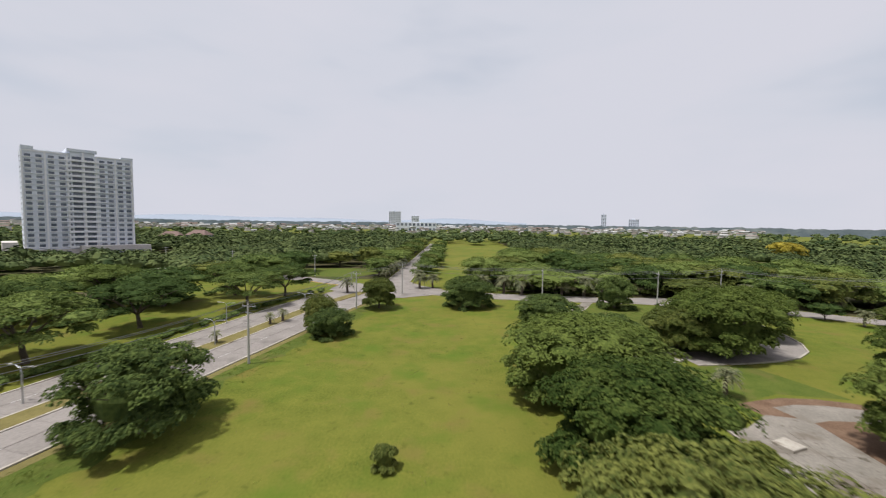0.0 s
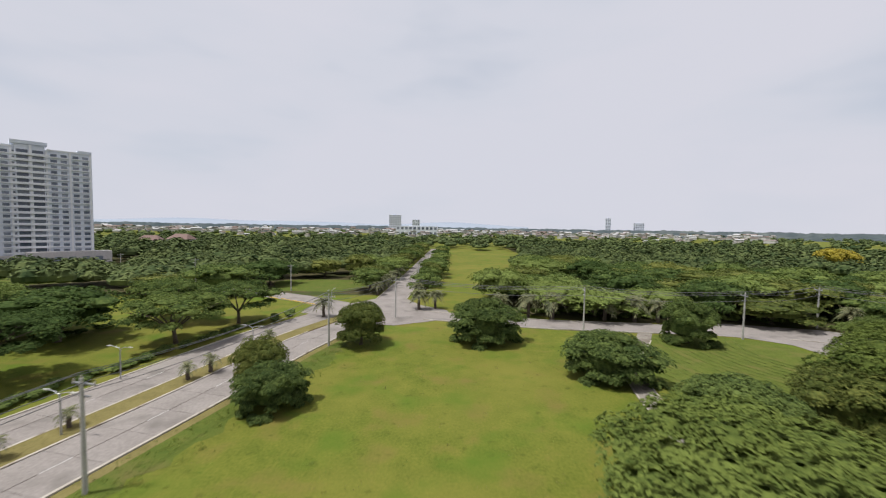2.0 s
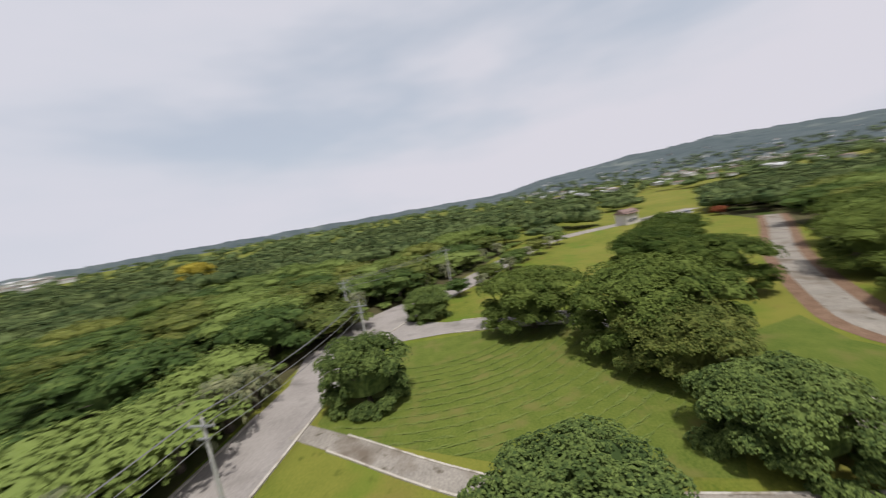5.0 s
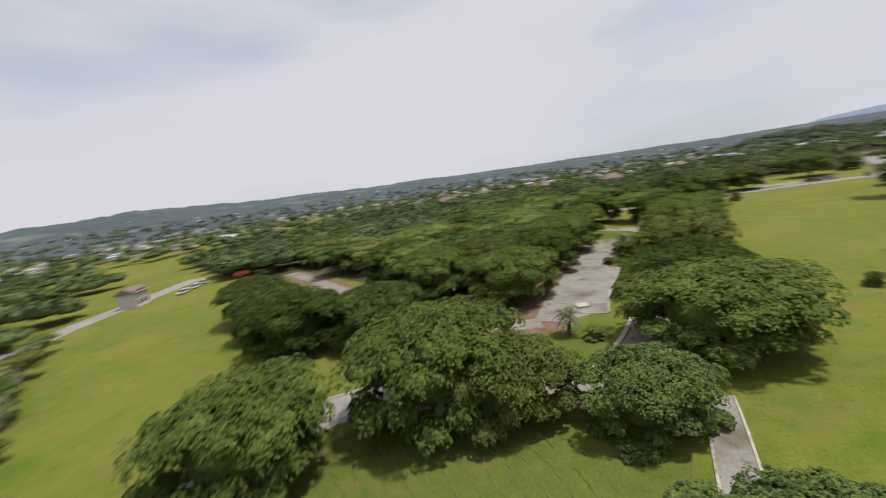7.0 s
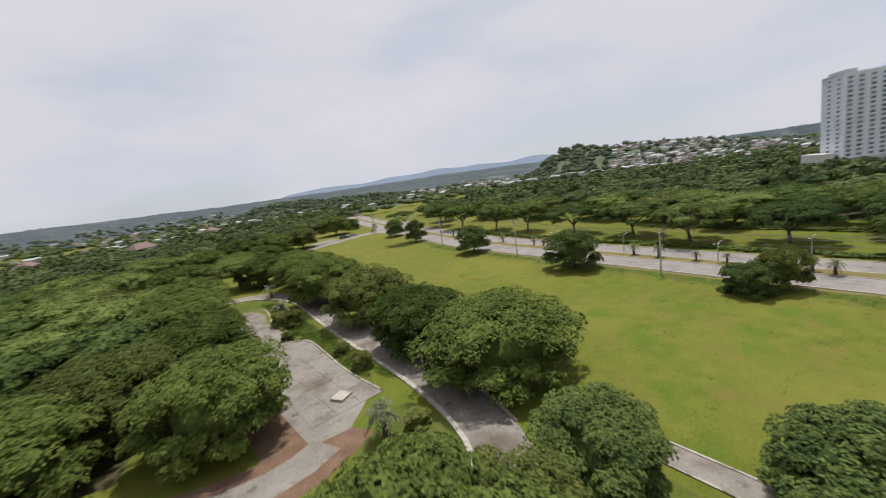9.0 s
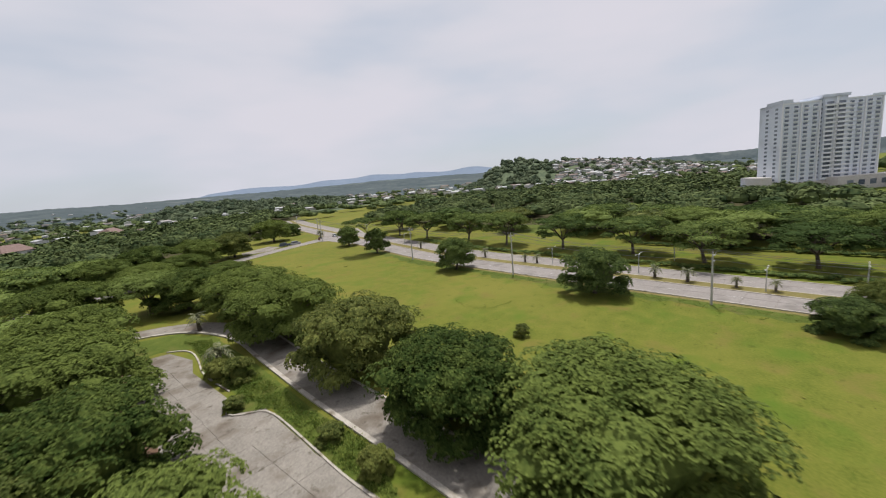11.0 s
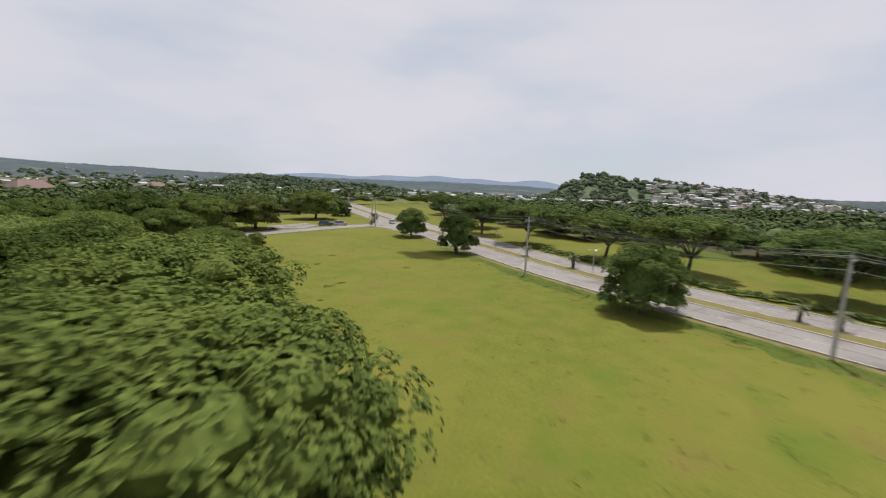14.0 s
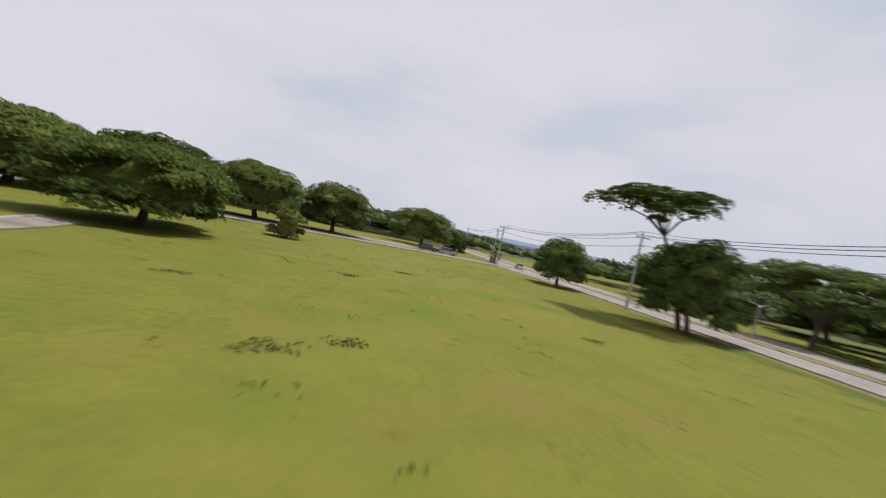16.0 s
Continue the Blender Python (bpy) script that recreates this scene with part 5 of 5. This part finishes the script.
# these far sheets carry the haze of distance in their base colours
sector("backdrop_ridge", 86, 296, [740, 860, 980, 1100, 1220, 1340, 1460, 1580, 1660, 1760, 1900, 2200], lambda a, d: ridge_height(a, min(d, 1660)) * (1.0 if d <= 1660 else max(0.0, 1 - (d - 1660) / 400)) - 0.5, M_RIDGE_HAZED, "long wooded ridge behind the town")
sector("backdrop_far_ridge", 196, 262, [2000, 2300, 2600, 3000], lambda a, d: (0 if d < 2100 or d > 2900 else 86 + 26 * noise.noise((a * 0.16, 2.0, 7.0)) - 1.2 * abs(a - 226)) * min(1.0, max(0.0, (a - 196) / 9), max(0.0, (262 - a) / 9)) - 1, M_RIDGE_FAR_HAZED, "hazy blue ridges far away")
sector("backdrop_wooded_rise", 262, 460, [1380, 1440, 1500, 1560, 1700], lambda a, d: ((29 if a < 300 else 21) + 5 * noise.noise((a * 0.35, d * 0.01, 3.0)) + 4 * noise.noise((a * 1.7, d * 0.02, 5.0)) if 1400 < d < 1600 else 0) - 1, M_RIDGE_HAZED, "low dark wooded skyline beyond the town")
sector("backdrop_mountain", 300, 372, [3800, 4200, 4400], lambda a, d: (max(0, 58 + 46 * noise.noise((a * 0.09, 1.0, 2.0))) if 3900 < d < 4300 else 0) - 1, M_MOUNT_HAZED, "faint pale mountains at the horizon")


sector("backdrop_knoll", 184, 292, [430, 480, 530, 570, 610, 650, 690, 740, 800, 880], knoll, M_LEAF_HILL_HAZED, "wooded knoll with houses on its slope")
hill_trees = Cloth()
for k in range(3400):
    a, d = rng.uniform(188, 290), rng.uniform(440, 800)
    z = knoll(a, d)
    if z < 3 or (a > 250 and rng.uniform() < 0.55):
        continue
    far_crown(hill_trees, 10 + d * math.sin(math.radians(a)), 40 + d * math.cos(math.radians(a)), rng.uniform(5, 9.5), rng.uniform(6, 11), 14, 2.4, z - 3.5)
for k in range(900):
    a, d = rng.uniform(94, 196), rng.uniform(700, 1150)
    far_crown(hill_trees, 10 + d * math.sin(math.radians(a)), 40 + d * math.cos(math.radians(a)), rng.uniform(6, 11), rng.uniform(6, 10), 14, 2.6, ridge_height(a, d) - 2.5)
tagged(new("hill_woods", hill_trees.mesh("hill_woods", M_LEAF_HILL_HAZED)), "woods covering the distant hills", "woodland", "", "stuff")


# ---- vehicles ----
def make_car(name, L, W, H, paint, label):
    root = new(name)
    tagged(root, label, "car", "parked cars")
    bm = bmesh.new()
    vs = box(bm, -L / 2, L / 2, -W / 2, W / 2, 0.28, H * 0.58)
    bmesh.ops.bevel(bm, geom=bm.edges[:], offset=0.12, segments=2, affect="EDGES")
    part("body", bm_mesh(name + "_body", bm, paint), root)
    bm = bmesh.new()
    vs = box(bm, -L * 0.42, L * 0.22, -W * 0.46, W * 0.46, H * 0.56, H)
    for v in vs:
        if v.co.z > H * 0.8:
            v.co.y *= 0.82
            v.co.x = v.co.x * 0.84 - 0.05
    bmesh.ops.bevel(bm, geom=bm.edges[:], offset=0.05, segments=2, affect="EDGES")
    cabin = part("cabin", bm_mesh(name + "_cabin", bm, M_GLASS), root, "dark glazed cabin")
    bm = bmesh.new()
    box(bm, -L * 0.39, L * 0.13, -W * 0.38, W * 0.38, H - 0.05, H + 0.02)
    part("roof", bm_mesh(name + "_roof", bm, paint), cabin)
    for sx in (-0.31, 0.31):
        for sy in (-1, 1):
            bm = bmesh.new()
            bmesh.ops.create_cone(bm, cap_ends=True, segments=16, radius1=0.36, radius2=0.36, depth=0.24, matrix=Matrix.Translation((sx * L, sy * (W / 2 - 0.1), 0.36)) @ Matrix.Rotation(math.pi / 2, 4, "X"))
            wheel = part("wheel", bm_mesh(name + "_tyre", bm, M_RUBBER), root)
            bm = bmesh.new()
            bmesh.ops.create_cone(bm, cap_ends=True, segments=12, radius1=0.2, radius2=0.2, depth=0.26, matrix=Matrix.Translation((sx * L, sy * (W / 2 - 0.1), 0.36)) @ Matrix.Rotation(math.pi / 2, 4, "X"))
            part("rim", bm_mesh(name + "_rim", bm, M_STEEL), wheel)
    for sy in (-1, 1):
        bm = bmesh.new()
        box(bm, L / 2 - 0.06, L / 2 + 0.02, sy * W * 0.34 - 0.2, sy * W * 0.34 + 0.2, H * 0.38, H * 0.48)
        part("headlight", bm_mesh(name + "_headlight", bm, M_WHITE), root)
    return root


suv = make_car("suv", 4.8, 1.85, 1.75, M_PAINT_SILVER, "silver family car parked on the apron")
suv.matrix_basis = stand(-66.2, -108.6, 172, 1.0, None, 0.04)
pickup = make_car("car", 5.0, 1.85, 1.7, M_PAINT_BLUE, "dark blue grey car parked on the apron")
pickup.matrix_basis = stand(-61.8, -110.8, 160, 1.0, None, 0.04)
sedan = make_car("sedan", 4.3, 1.7, 1.45, M_PAINT_WHITE, "small white car standing on the road")
sedan.matrix_basis = stand(-88.5, -106.5, 62, 1.0, None, 0.07)

for x, y, a in ((157, 8, 100), (160, 1, 105), (164, -5, 20)):
    copy_thing(sedan, stand(x, y, a, 1.0, None, 0.03))

board = new("notice_board")
tagged(board, "brown square board on two posts beside the junction", "notice board")
board.matrix_basis = stand(-75.4, -102.6, 25)
bm = bmesh.new()
box(bm, -0.9, 0.9, -0.05, 0.05, 0.5, 2.1)
part("panel", bm_mesh("board_panel", bm, M_BOARD), board)
for x in (-0.8, 0.8):
    bm = bmesh.new()
    box(bm, x - 0.05, x + 0.05, 0.06, 0.16, 0, 2.1)
    part("post", bm_mesh("board_post", bm, M_STEEL), board)
for x, y, a in ((-246, 66, 20), (-142, 182, 40)):
    bm = bmesh.new()
    box(bm, -5, 5, -3, 3, 0, 2.6, pose(x, y, 0, 0, 0, a))
    tagged(new("tarpaulin_shelter", bm_mesh("tarpaulin_shelter", bm, M_TARP)), "blue tarpaulin shelter at the tower's foot", "shelter", "shelters")
